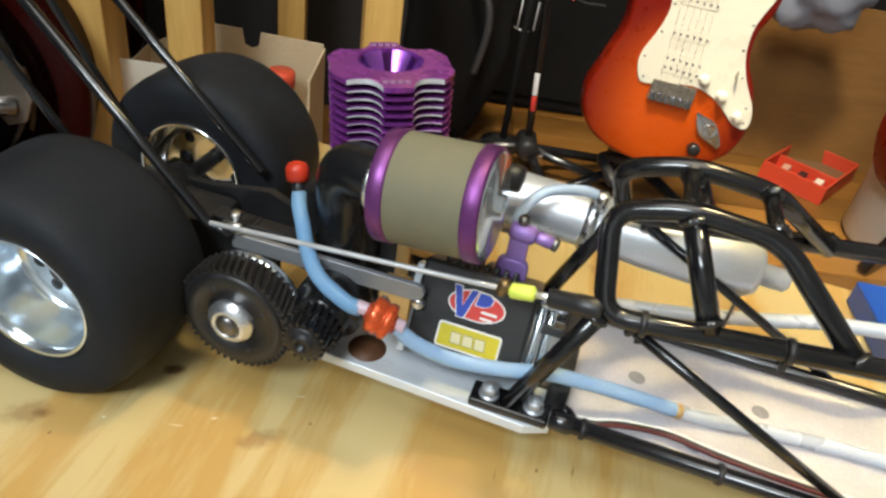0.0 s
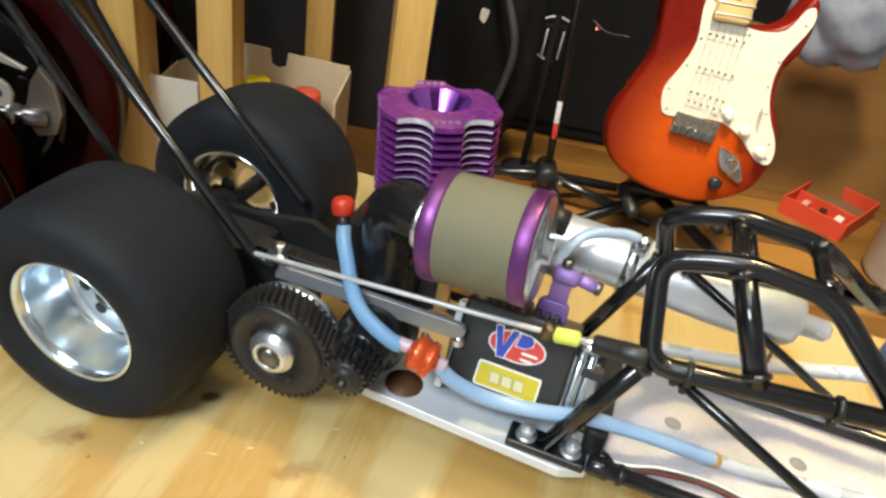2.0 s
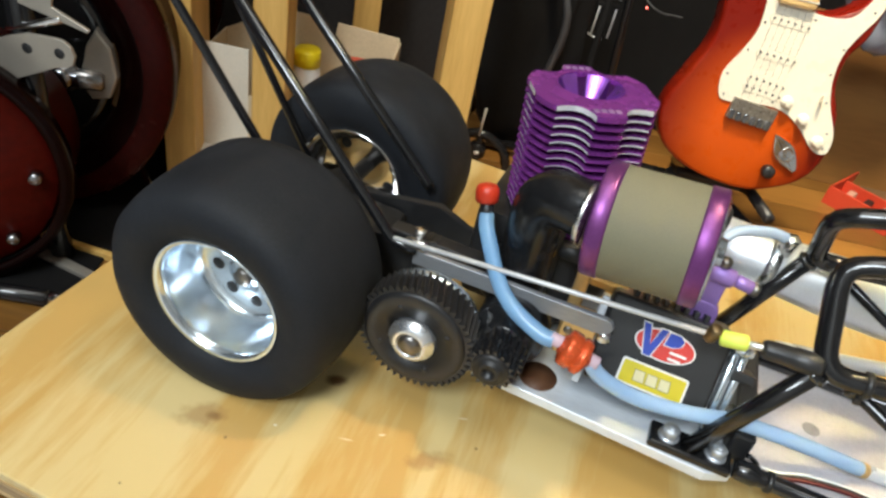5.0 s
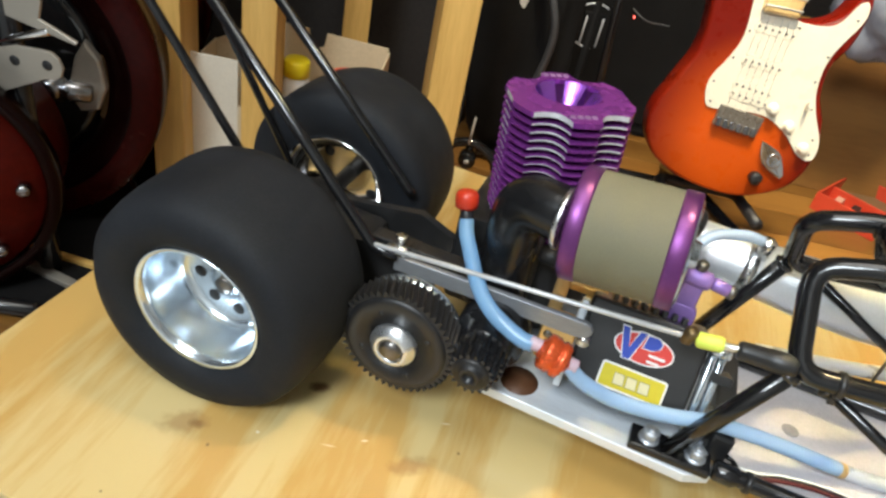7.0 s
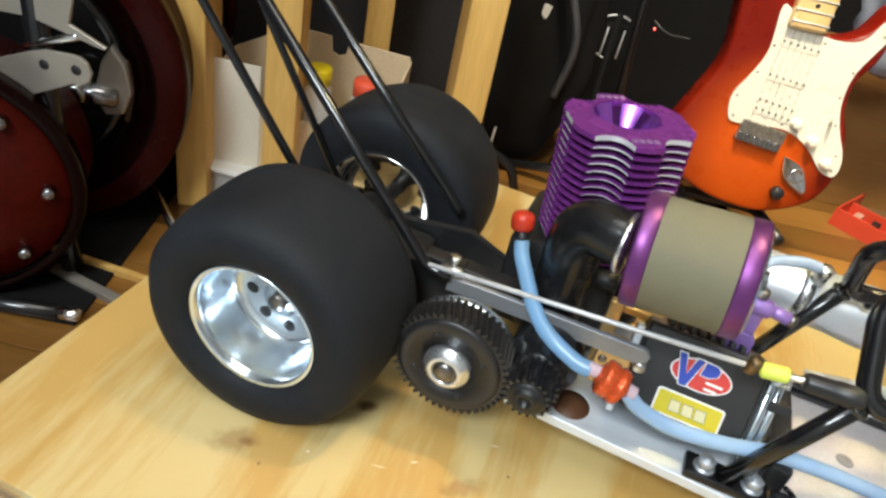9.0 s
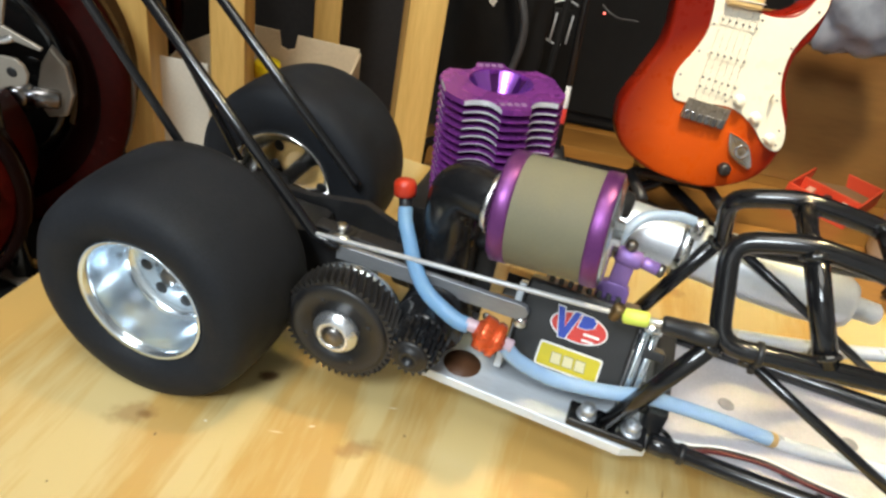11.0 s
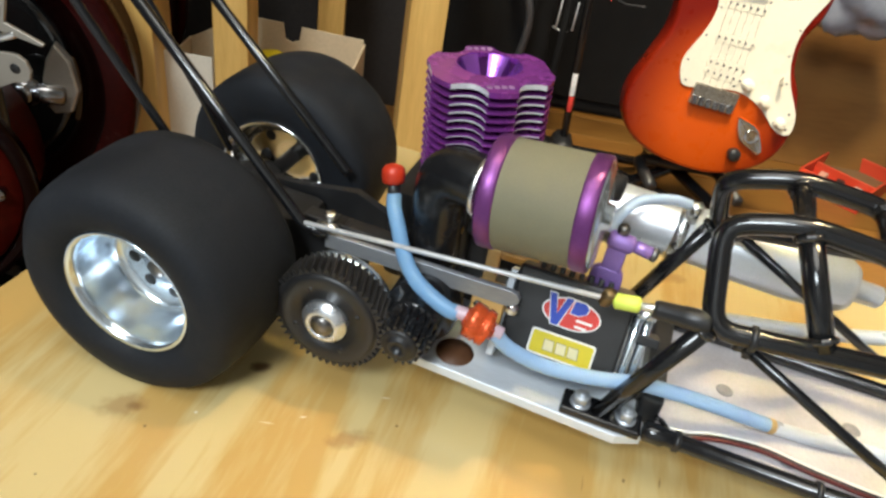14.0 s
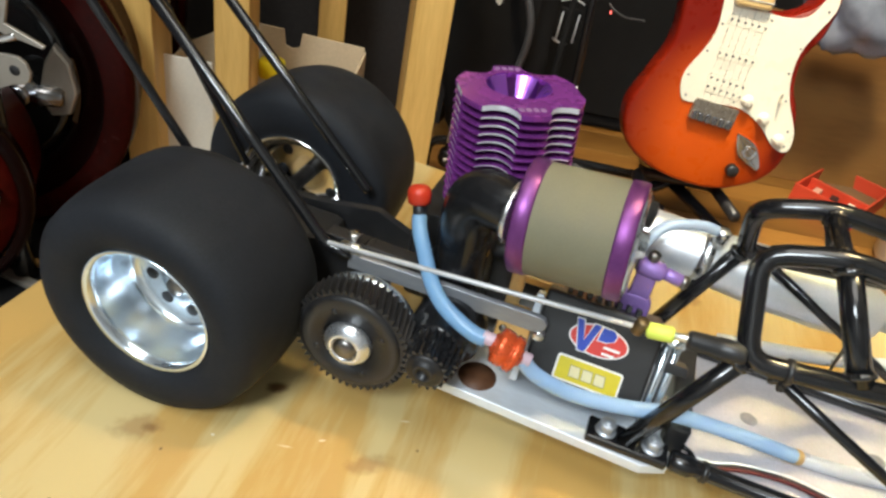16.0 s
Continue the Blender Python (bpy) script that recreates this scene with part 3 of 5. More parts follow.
for y in (0.2220, 0.2310):
    bm = bmesh.new()
    rod(bm, (-0.0440, y, 0.0265), (-0.0395, y, 0.0265), 0.0018, 14)
    part("bulkhead_screw", bm, STEEL, bulk)

# cockpit pan and lower rails
bm = bmesh.new()
box(bm, (-0.036, 0.2150, 0.0195), (0.24, 0.2665, 0.0205), 0.0002)
part("cockpit_pan", bm, PAN, car, "pale grey cockpit floor panel")
for y in (0.2125, 0.2680):
    bm = bmesh.new()
    rod(bm, (-0.037, y, 0.0225), (0.24, y, 0.0225), 0.0026)
    part("lower_rail", bm, BLACK_TUBE, car)


def cage_side(y_low, y_high):
    tubes = [
        ([(-0.0505, y_low + 0.001, 0.0215), (-0.0330, y_low, 0.0655)], 0.0027, 0.003),
        ([(0.060, y_low, 0.0770), (-0.0325, y_low, 0.0650), (-0.0380, y_high, 0.0880), (-0.0200, y_high, 0.0938), (0.0040, y_high, 0.0922), (0.0290, y_low, 0.0720)], 0.0029, 0.0065),
        ([(-0.0185, y_high, 0.0930), (-0.0060, y_low, 0.0690)], 0.0031, 0.003),
        ([(-0.0270, y_low, 0.0650), (0.0520, y_low + 0.001, 0.0225)], 0.0016, 0.003),
        ([(0.060, y_low, 0.0770), (0.075, y_low, 0.0225)], 0.0022, 0.003),
    ]
    for pts, r, bend in tubes:
        b = bmesh.new()
        corner_tube(b, pts, r, bend)
        part("cage_tube", b, BLACK_TUBE, car)


cage_side(0.2125, 0.2270)
cage_side(0.2680, 0.2530)
for x, z in ((-0.0190, 0.0930), (0.0030, 0.0918)):
    bm = bmesh.new()
    rod(bm, (x, 0.2270, z), (x, 0.2530, z), 0.0022)
    part("cage_tube", bm, BLACK_TUBE, car)

# lumpy welds where the tubes meet
def weld(p0, p1, r):
    a, b = Vector(p0), Vector(p1)
    d = (b - a).normalized()
    side = d.orthogonal().normalized()
    up = d.cross(side)
    bm = bmesh.new()
    rows = []
    for k in range(36):
        t = 2 * math.pi * k / 36
        out = math.cos(t) * side + math.sin(t) * up
        lump = 0.00028 * (1 + math.sin(12 * t))
        rows.append([bm.verts.new(a + d * h + out * (r + g)) for h, g in ((-0.0012, -0.0004), (-0.0005, 0.0005 + lump), (0.0005, 0.0005 + lump), (0.0013, -0.0004))])
    for p, q in zip(rows, rows[1:] + rows[:1]):
        for j in range(3):
            bm.faces.new((p[j], p[j + 1], q[j + 1], q[j]))
    part("weld_bead", smooth(bm, 60), WELD, car, "lumpy black weld bead")


for yl, yh in ((0.2125, 0.2270), (0.2680, 0.2530)):
    weld((-0.0072, yl + 0.0014, 0.0712), (-0.0185, yh, 0.0930), 0.0031)
    weld((-0.0178, yh - 0.0008, 0.0915), (-0.0060, yl, 0.0690), 0.0031)
    weld((0.0275, yl + 0.0008, 0.0733), (0.0040, yh, 0.0922), 0.0029)
    weld((-0.0336, yl, 0.0640), (-0.0505, yl, 0.0262), 0.0024)
    weld((-0.0245, yl, 0.0637), (0.0520, yl, 0.0225), 0.0016)
for x in (-0.0190, 0.0030):
    for y, y1 in ((0.2298, 0.24), (0.2502, 0.24)):
        weld((x, y, 0.0925), (x, y1, 0.0925), 0.0022)
# cut tie ends under the upper rails
for x, z in ((-0.0230, 0.0632), (0.0120, 0.0680), (0.0400, 0.0716)):
    bm = bmesh.new()
    lathe(bm, (x, 0.2125, z + 0.0030), (x + 0.0018, 0.2125, z + 0.0032), [(0.0030, 0), (0.0035, 0.1), (0.0035, 0.9), (0.0030, 1)], 20)
    box(bm, (x, 0.2110, z - 0.0030), (x + 0.0018, 0.2132, z + 0.0002), 0.0003)
    part("zip_tie", bm, BLACK_PLASTIC, car)

# feet of the cage, bolted down
for y, s in ((0.2145, 1), (0.2655, -1)):
    bm = bmesh.new()
    box(bm, (-0.0620, y - 0.0045, 0.0193), (-0.0375, y + 0.0045, 0.0222), 0.0008)
    foot = part("cage_foot", bm, BLACK_TUBE, car)
    for x in (-0.0565, -0.0425):
        bm = bmesh.new()
        lathe(bm, (x, y, 0.0220), (x, y, 0.0228), [(0, 0), (0.0032, 0), (0.0032, 0.9), (0, 1)], 20)
        rod(bm, (x, y, 0.0226), (x, y, 0.0258), 0.0027, 6, 0.0004)
        rod(bm, (x, y, 0.0256), (x, y, 0.0264), 0.0014, 14, 0.0003)
        part("hex_nut", bm, DULL_ZINC, foot, "dull zinc-plated hexagon nut")

# aluminium link bar with round end
bm = bmesh.new()
bar = [(-0.147, 0.0425), (-0.147, 0.0478), (-0.115, 0.0488), (-0.0855, 0.0494), (-0.0838, 0.0488), (-0.0828, 0.0472), (-0.0832, 0.0453), (-0.0845, 0.0440), (-0.0870, 0.0434), (-0.115, 0.0430)]
prism(bm, bar, 0.2205, 0.2225, 0.0003)
part("link_bar", bm, LINK_GREY, car, "grey aluminium link bar")

# brake pushrod with its ends
bm = bmesh.new()
rod(bm, (-0.1545, 0.2195, 0.0500), (-0.0600, 0.2140, 0.0628), 0.0008)
prod = part("pushrod", bm, WIRE, car, "thin bright steel pushrod")
bm = bmesh.new()
rod(bm, (-0.1464, 0.2225, 0.0470), (-0.1464, 0.2225, 0.0545), 0.0012)
rod(bm, (-0.1464, 0.2225, 0.0535), (-0.1464, 0.2225, 0.0548), 0.0020, 16)
rod(bm, (-0.1500, 0.2205, 0.0500), (-0.1430, 0.2200, 0.0508), 0.0018, 12)
part("rod_clamp", bm, ZINC, prod)
bm = bmesh.new()
rod(bm, (-0.0602, 0.2142, 0.0608), (-0.0590, 0.2138, 0.0658), 0.0019, 16)
part("ball_joint", bm, OLD_BRASS, prod)
bm = bmesh.new()
rod(bm, (-0.0578, 0.2137, 0.0632), (-0.0508, 0.2132, 0.0648), 0.0022, 20)
part("yellow_sleeve", bm, YELLOW, prod, "neon yellow sleeve on the rod")
bm = bmesh.new()
rod(bm, (-0.0515, 0.2132, 0.0646), (-0.0450, 0.2130, 0.0657), 0.0010)
part("rod_tip", bm, ZINC, prod)
bm = bmesh.new()
lathe(bm, (-0.0475, 0.2130, 0.0652), (-0.0330, 0.2128, 0.0664), [(0, 0), (0.0022, 0), (0.0026, 0.06), (0.0028, 0.50), (0.0030, 0.52), (0.0031, 0.94), (0.0026, 1), (0, 1)], 24)
part("rubber_boot", bm, BLACK_PLASTIC, prod)

# steering servo with stickers, lying between its posts
SV = pose(-0.0680, 0.2240, 0.0425, -28, 0, 0)
bm = bmesh.new()
box(bm, (-0.0180, 0.0, -0.0150), (0.0180, 0.019, 0.0130), 0.0010, SV)
servo = part("servo", bm, BLACK_PLASTIC, car, "black servo with two stickers")
for k in range(8):
    bm = bmesh.new()
    box(bm, (-0.0125 + k * 0.0030, 0.003, 0.0129), (-0.0109 + k * 0.0030, 0.016, 0.0150), 0.0003, SV)
    part("cooling_rib", bm, BLACK_PLASTIC, servo)
for s in (-1, 1):
    bm = bmesh.new()
    if s < 0:
        box(bm, (-0.0208, 0.003, -0.0185), (-0.0184, 0.010, 0.010), 0.0004, SV)
    else:
        for x, y in ((0.0200, 0.003), (0.0232, 0.006)):
            rod(bm, SV @ Vector((x, y, -0.020)), SV @ Vector((x, y, 0.009)), 0.0014, 18)
        lathe(bm, SV @ Vector((0.0214, 0.003, 0.008)), SV @ Vector((0.0214, 0.003, 0.0105)), [(0.0016, 0), (0.0034, 0), (0.0036, 0.5), (0.0034, 1), (0.0016, 1), (0.0016, 0)], 24)
    part("servo_post", bm, ALU_SATIN if s < 0 else ALU, servo, "bright aluminium post")
    bm = bmesh.new()
    box(bm, (s * 0.0235 - 0.0045, 0.003, 0.000), (s * 0.0235 + 0.0045, 0.012, 0.0030), 0.0005, SV)
    part("servo_lug", bm, TAN if s < 0 else BLACK_PLASTIC, servo)

# stickers: an oval and a bar
def oval(rx, rz, cx, cz, n=40):
    return [(cx + rx * math.cos(2 * math.pi * k / n), cz + rz * math.sin(2 * math.pi * k / n)) for k in range(n)]


def round_rect(x0, z0, x1, z1, r, n=5):
    out = []
    for cx, cz, a in ((x1 - r, z1 - r, 0), (x0 + r, z1 - r, 90), (x0 + r, z0 + r, 180), (x1 - r, z0 + r, 270)):
        out += [(cx + r * math.cos(radians(a + 90 * k / n)), cz + r * math.sin(radians(a + 90 * k / n))) for k in range(n + 1)]
    return out


FACE = SV @ Matrix(((1, 0, 0, 0), (0, 0, -1, 0), (0, 1, 0, 0), (0, 0, 0, 1)))  # text plane on the servo's face
bm = bmesh.new()
prism(bm, oval(0.0090, 0.0048, 0.0008, 0.0026), -0.00020, 0, 0, SV)
st = part("oval_sticker", bm, WHITE_INK, servo, "red oval sticker with white rim and blue emblem")
bm = bmesh.new()
prism(bm, oval(0.0085, 0.0043, 0.0008, 0.0026), -0.00035, -0.0001, 0, SV)
part("red_field", bm, RED_INK, st)
for grow, y0, mat, label in ((0.00030, -0.00045, WHITE_INK, "white rim of the emblem"), (0.0, -0.00062, BLUE_INK, "blue emblem")):
    bm = bmesh.new()
    prism(bm, [(-0.0070 - grow, 0.0074 + grow), (-0.0050 + grow, 0.0074 + grow), (-0.0034, 0.0016), (-0.0016 - grow, 0.0072 + grow), (0.0004 + grow, 0.0072 + grow), (-0.0024 + grow, -0.0018 - grow), (-0.0044 - grow, -0.0018 - grow)], y0, -0.0001, 0, SV)
    part("emblem_wedge", bm, mat, st, label)
    bm = bmesh.new()
    prism(bm, [(0.0010 - grow, 0.0070 + grow), (0.0042, 0.0070 + grow), (0.0054 + grow, 0.0058), (0.0050 + grow, 0.0040), (0.0030, 0.0030 - grow), (0.0004 - grow, 0.0030 - grow)], y0 - 0.00004, -0.0001, 0, SV)
    part("emblem_block", bm, mat, st, label)
for k in range(2):
    bm = bmesh.new()
    prism(bm, round_rect(0.0026, 0.0010 - 0.0019 * k, 0.0076 - 0.0012 * k, 0.0018 - 0.0019 * k, 0.0003), -0.00045, -0.0001, 0, SV)
    part("printed_bar", bm, WHITE_INK, st, "white bar of small print")
bm = bmesh.new()
prism(bm, round_rect(-0.0090, -0.0124, 0.0110, -0.0044, 0.001), -0.00020, 0, 0, SV)
st = part("bar_sticker", bm, WHITE_INK, servo, "yellow oblong sticker with pale blocks")
bm = bmesh.new()
prism(bm, round_rect(-0.0084, -0.0118, 0.0104, -0.0050, 0.0007), -0.00035, -0.0001, 0, SV)
part("yellow_field", bm, YELLOW_INK, st)
for k in range(3):
    for grow, y0, mat in ((0.00025, -0.00042, STICKER_GREY), (0.0, -0.00052, CREAM_INK)):
        x = -0.0042 + 0.0038 * k
        bm = bmesh.new()
        prism(bm, [(x - grow, -0.0102 - grow), (x + 0.0030 + grow, -0.0102 - grow), (x + 0.0026 + grow, -0.0070 + grow), (x - 0.0002 - grow, -0.0070 + grow)], y0, -0.0001, 0, SV)
        part("printed_block", bm, mat, st)

# purple throttle horn
bm = bmesh.new()
prism(bm, round_rect(-0.0660, 0.0470, -0.0560, 0.0565, 0.003), 0.2370, 0.2400, 0.0004)
prism(bm, round_rect(-0.0635, 0.0540, -0.0575, 0.0690, 0.002), 0.2372, 0.2398, 0.0004)
rod(bm, (-0.0640, 0.2385, 0.0665), (-0.0560, 0.2385, 0.0660), 0.0028, 20)
rod(bm, (-0.0560, 0.2390, 0.0660), (-0.0505, 0.2390, 0.0650), 0.0020, 20)
horn = part("throttle_horn", bm, VIOLET, car, "purple anodised servo horn")
bm = bmesh.new()
rod(bm, (-0.0510, 0.2390, 0.0652), (-0.0490, 0.2390, 0.0648), 0.0022, 8)
rod(bm, (-0.0605, 0.2385, 0.0690), (-0.0605, 0.2385, 0.0720), 0.0018, 16)
part("horn_screw", bm, STEEL, horn)

# ---------- engine ----------
bm = bmesh.new()
box(bm, (-0.136, 0.2440, 0.0200), (-0.098, 0.2820, 0.0560), 0.0030)
rod(bm, (-0.117, 0.2280, 0.0400), (-0.117, 0.2460, 0.0400), 0.0105, 32)
rod(bm, (-0.098, 0.2620, 0.0360), (-0.088, 0.2620, 0.0360), 0.0090, 32)
engine = part("engine", bm, BLACK_PLASTIC, car, "black crankcase of a model engine with purple cooling head")
HX, HY, HTURN = -0.1134, 0.2590, -62
HEAD_R, HEAD_CUT = 0.0198, 0.0046


def fin_outline():
    """A round fin with six wide lobes and six milled scallops between them; the flag marks a scallop."""
    out = []
    for k in range(6):
        for j in range(5):
            a = math.radians(60 * k - 13 + 26 * j / 4)
            out.append((HEAD_R * math.cos(a), HEAD_R * math.sin(a)))
        deep = HEAD_CUT if k % 3 != 1 else 0.0012
        for j in range(1, 12):
            a = math.radians(60 * k + 13 + 34 * j / 12)
            r = HEAD_R - deep * math.sin(math.pi * j / 12) ** 0.62
            out.append((r * math.cos(a), r * math.sin(a)))
    return out


HEAD = pose(HX, HY, 0, 0, 0, HTURN) @ Matrix(((1, 0, 0, 0), (0, 0, 1, 0), (0, 1, 0, 0), (0, 0, 0, 1)))


def bare_scallops(bm, lo, hi):
    """Bare metal on the milled scallop walls."""
    for f in bm.faces:
        c = f.calc_center_median()
        r = math.hypot(c.x, c.z)
        if len(f.verts) <= 4 and lo < c.y < hi and 0.0140 < r < HEAD_R - 0.0007 and max(v.co.y for v in f.verts) - min(v.co.y for v in f.verts) > 0.0002:
            f.material_index = 1


def fin(z, thick):
    """One cooling fin: purple faces and lobes, bare scallops."""
    bm = prism(bmesh.new(), fin_outline(), z, z + thick, 0.00015)
    bare_scallops(bm, z, z + thick)
    bmesh.ops.transform(bm, matrix=HEAD, verts=bm.verts)
    ob = part("cooling_fin", bm, PURPLE, engine, "purple anodised cooling fin with bare machined scallops")
    ob.data.materials.append(FIN_EDGE)


WELL = 0.0104
WX, WY = HX - 0.0012, HY + 0.0032
ct, sn = math.cos(math.radians(HTURN)), math.sin(math.radians(HTURN))
OX, OZ = ct * (WX - HX) + sn * (WY - HY), -sn * (WX - HX) + ct * (WY - HY)


def holed_plate(name, z, thick, radius, label):
    """A fin or plate with the same outline and the round well cut through it."""
    bm = bmesh.new()
    hole = [(OX + radius * math.cos(2 * math.pi * k / 40), OZ + radius * math.sin(2 * math.pi * k / 40)) for k in range(40)]
    sheets = []
    for y in (z, z + thick):
        loops = []
        edges = []
        for loop in (fin_outline(), hole):
            vs = [bm.verts.new((x, y, w)) for x, w in loop]
            edges += [bm.edges.new((a, b)) for a, b in zip(vs, vs[1:] + vs[:1])]
            loops.append(vs)
        bmesh.ops.triangle_fill(bm, edges=edges, use_beauty=True)
        sheets.append(loops)
    for lower, upper in zip(*sheets):
        for k in range(len(lower)):
            q = (k + 1) % len(lower)
            bm.faces.new((lower[k], lower[q], upper[q], upper[k]))
    bare_scallops(bm, z, z + thick)
    for f in bm.faces:
        c = f.calc_center_median()
        if math.hypot(c.x - OX, c.z - OZ) < radius + 0.0004:
            f.material_index = 0
    bmesh.ops.transform(bm, matrix=HEAD, verts=bm.verts)
    ob = part(name, bm, PURPLE, engine, label)
    ob.data.materials.append(FIN_EDGE)


for k in range(4):
    holed_plate("cooling_fin", 0.0949 - 0.0026 * k, 0.0006, 0.0113, "purple anodised cooling fin with bare machined scallops")
for k in range(4, 16):
    fin(0.0949 - 0.0026 * k, 0.0006)
# top plate with a round well, broad facets in it
holed_plate("head_top", 0.0974, 0.0016, WELL, "purple head plate with an open well")
bm = bmesh.new()
lathe(bm, (WX, WY, 0.0850), (WX, WY, 0.0975), [(0, 0.02), (0.0108, 0.0), (0.0111, 0.1), (0.0111, 1.0)], 40)
part("head_well", bm, PLUM, engine)
for k in range(6):
    # a broad concave facet, leaning back towards the rim
    bm = bmesh.new()
    lo, hi = [], []
    for j in range(7):
        a = math.radians(HTURN + 30 + 60 * k - 20 + 20 * j / 3)
        lo.append((0.0046, a, 0.0905))
        hi.append((0.0103, a, 0.0986))
    ring = [[bm.verts.new((WX + r * math.cos(a), WY + r * math.sin(a), z)) for r, a, z in row] for row in (lo, hi)]
    back = [[bm.verts.new((WX + 0.0109 * math.cos(a), WY + 0.0109 * math.sin(a), z)) for r, a, z in row] for row in (lo, hi)]
    loop = [ring[0], ring[1], back[1], back[0]]
    for p, q in zip(loop, loop[1:] + loop[:1]):
        for j in range(6):
            bm.faces.new((p[j], p[j + 1], q[j + 1], q[j]))
    for j in (0, 6):
        bm.faces.new([row[j] for row in loop])
    part("well_facet", bm, FACET, engine, "purple facet of the well, lamp reflection in its colour")
bm = bmesh.new()
lathe(bm, (WX, WY, 0.0850), (WX, WY, 0.0900), [(0, 0), (0.0032, 0), (0.0032, 0.8), (0.0026, 1), (0, 1)], 6)
part("glow_plug", bm, STEEL, engine)
# core coloured black to give the shade in the gaps between fins
bm = bmesh.new()
lathe(bm, (HX, HY, 0.050), (HX, HY, 0.0845), [(0, 0), (0.0120, 0), (0.0120, 1), (0, 1)], 40)
part("cylinder", bm, BLACK_PLASTIC, engine)
for k in range(2):
    for j in range(4):
        bm = bmesh.new()
        box(bm, (-0.0180 + 0.0322 * k, -0.0042 + 0.0022 * j, 0.0989), (-0.0158 + 0.0322 * k, -0.0027 + 0.0022 * j, 0.09915), 0, pose(HX, HY, 0, 0, 0, HTURN))
        part("engraved_mark", bm, ENGRAVED, engine, "greyish engraved mark")

# the cylinder leans back a little
LEAN_BACK = pose(HX, HY, 0.099, 0, -4, 0) @ pose(-HX, -HY, -0.099)
for ob in engine.children:
    if ob.name.split(".")[0] in ("cooling_fin", "head_top", "head_well", "well_facet", "glow_plug", "cylinder", "engraved_mark"):
        ob.data.transform(LEAN_BACK)

# carburettor boot
bm = bmesh.new()
hose(bm, [(-0.1010, 0.2250, 0.0790), (-0.1060, 0.2262, 0.0788), (-0.1108, 0.2278, 0.0778), (-0.1140, 0.2296, 0.0738), (-0.1150, 0.2315, 0.0670), (-0.1150, 0.2330, 0.0560), (-0.1145, 0.2330, 0.0400)], 0.0082, 28)
part("intake_elbow", bm, BOOT, engine, "glossy black rubber intake elbow")
bm = bmesh.new()
rod(bm, (-0.1020, 0.2243, 0.0785), (-0.1002, 0.2240, 0.0786), 0.0092, 32)
part("hose_clamp", bm, ZINC, engine)

bm = bmesh.new()
box(bm, (-0.1215, 0.2335, 0.0330), (-0.1060, 0.2480, 0.0640), 0.0025)
rod(bm, (-0.1060, 0.2380, 0.0560), (-0.0985, 0.2380, 0.0560), 0.0030, 18)
rod(bm, (-0.1140, 0.2300, 0.0470), (-0.1140, 0.2345, 0.0470), 0.0052, 24)
part("carburettor", bm, BLACK_PLASTIC, engine, "black carburettor body")
bm = bmesh.new()
lathe(bm, (-0.1095, 0.2325, 0.0560), (-0.1095, 0.2342, 0.0560), [(0, 0), (0.0026, 0), (0.0030, 0.3), (0.0030, 1), (0, 1)], 20)
part("adjusting_screw", bm, BRASS, engine)

# air filter
F0, F1 = Vector((-0.0988, 0.2240, 0.0788)), Vector((-0.0680, 0.2225, 0.0820))


def along(t):
    return F0 + (F1 - F0) * t


bm = bmesh.new()
lathe(bm, F0, F1, [(0, 0.1), (0.0155, 0.1), (0.0158, 0.16), (0.0158, 0.5), (0.0158, 0.84), (0.0155, 0.9), (0, 0.9)], 64)
filt = part("air_filter", bm, FOAM, car, "olive foam air filter between purple end rings")
for t0, t1 in ((0.0, 0.16), (0.84, 1.0)):
    bm = bmesh.new()
    lathe(bm, along(t0), along(t1), [(0, 0), (0.0154, 0), (0.0161, 0.08), (0.0162, 0.14), (0.0162, 0.90), (0.0158, 1), (0, 1)], 64)
    smooth(bm, 25)
    part("end_ring", bm, PLUM, filt, "purple anodised end ring")
bm = bmesh.new()
lathe(bm, along(1.0), along(1.06), [(0.0150, 0), (0.0140, 0.4), (0.004, 0.5), (0.0036, 1.6), (0, 1.7)], 48)
part("end_cap", bm, ALU, filt)

# needle-valve knob and spring behind the filter
bm = bmesh.new()
lathe(bm, (-0.0745, 0.2450, 0.0800), (-0.0640, 0.2450, 0.0795), [(0, 0), (0.0030, 0), (0.0034, 0.1), (0.0042, 0.6), (0.0040, 0.95), (0.0030, 1), (0, 1)], 24)
part("needle_knob", bm, BLACK_PLASTIC, car, "black needle-valve knob")
bm = bmesh.new()
hose(bm, [(-0.0665 + 0.0008 * k / 6, 0.2385 + 0.0016 * math.cos(math.pi * k / 3), 0.0665 + 0.0016 * math.sin(math.pi * k / 3)) for k in range(37)], 0.0003, 6, 2)
part("return_spring", bm, STEEL, car, "thin steel return spring")

# tuned pipe
P0, P1 = Vector((-0.1000, 0.2770, 0.0560)), Vector((0.0230, 0.2790, 0.0505))
bm = bmesh.new()
lathe(bm, P0, P1, [(0.0060, 0), (0.0075, 0.10), (0.0096, 0.18), (0.0098, 0.46), (0.0104, 0.47), (0.0104, 0.50), (0.0098, 0.51), (0.0100, 0.56), (0.0106, 0.64), (0.0106, 0.80), (0.0092, 0.925), (0.0078, 0.945), (0.0040, 0.95), (0.0038, 1.02), (0.0026, 1.03), (0, 1.0)], 56)
pipe = part("tuned_pipe", bm, PIPE_ALU, car, "polished aluminium tuned exhaust pipe")
bm = bmesh.new()
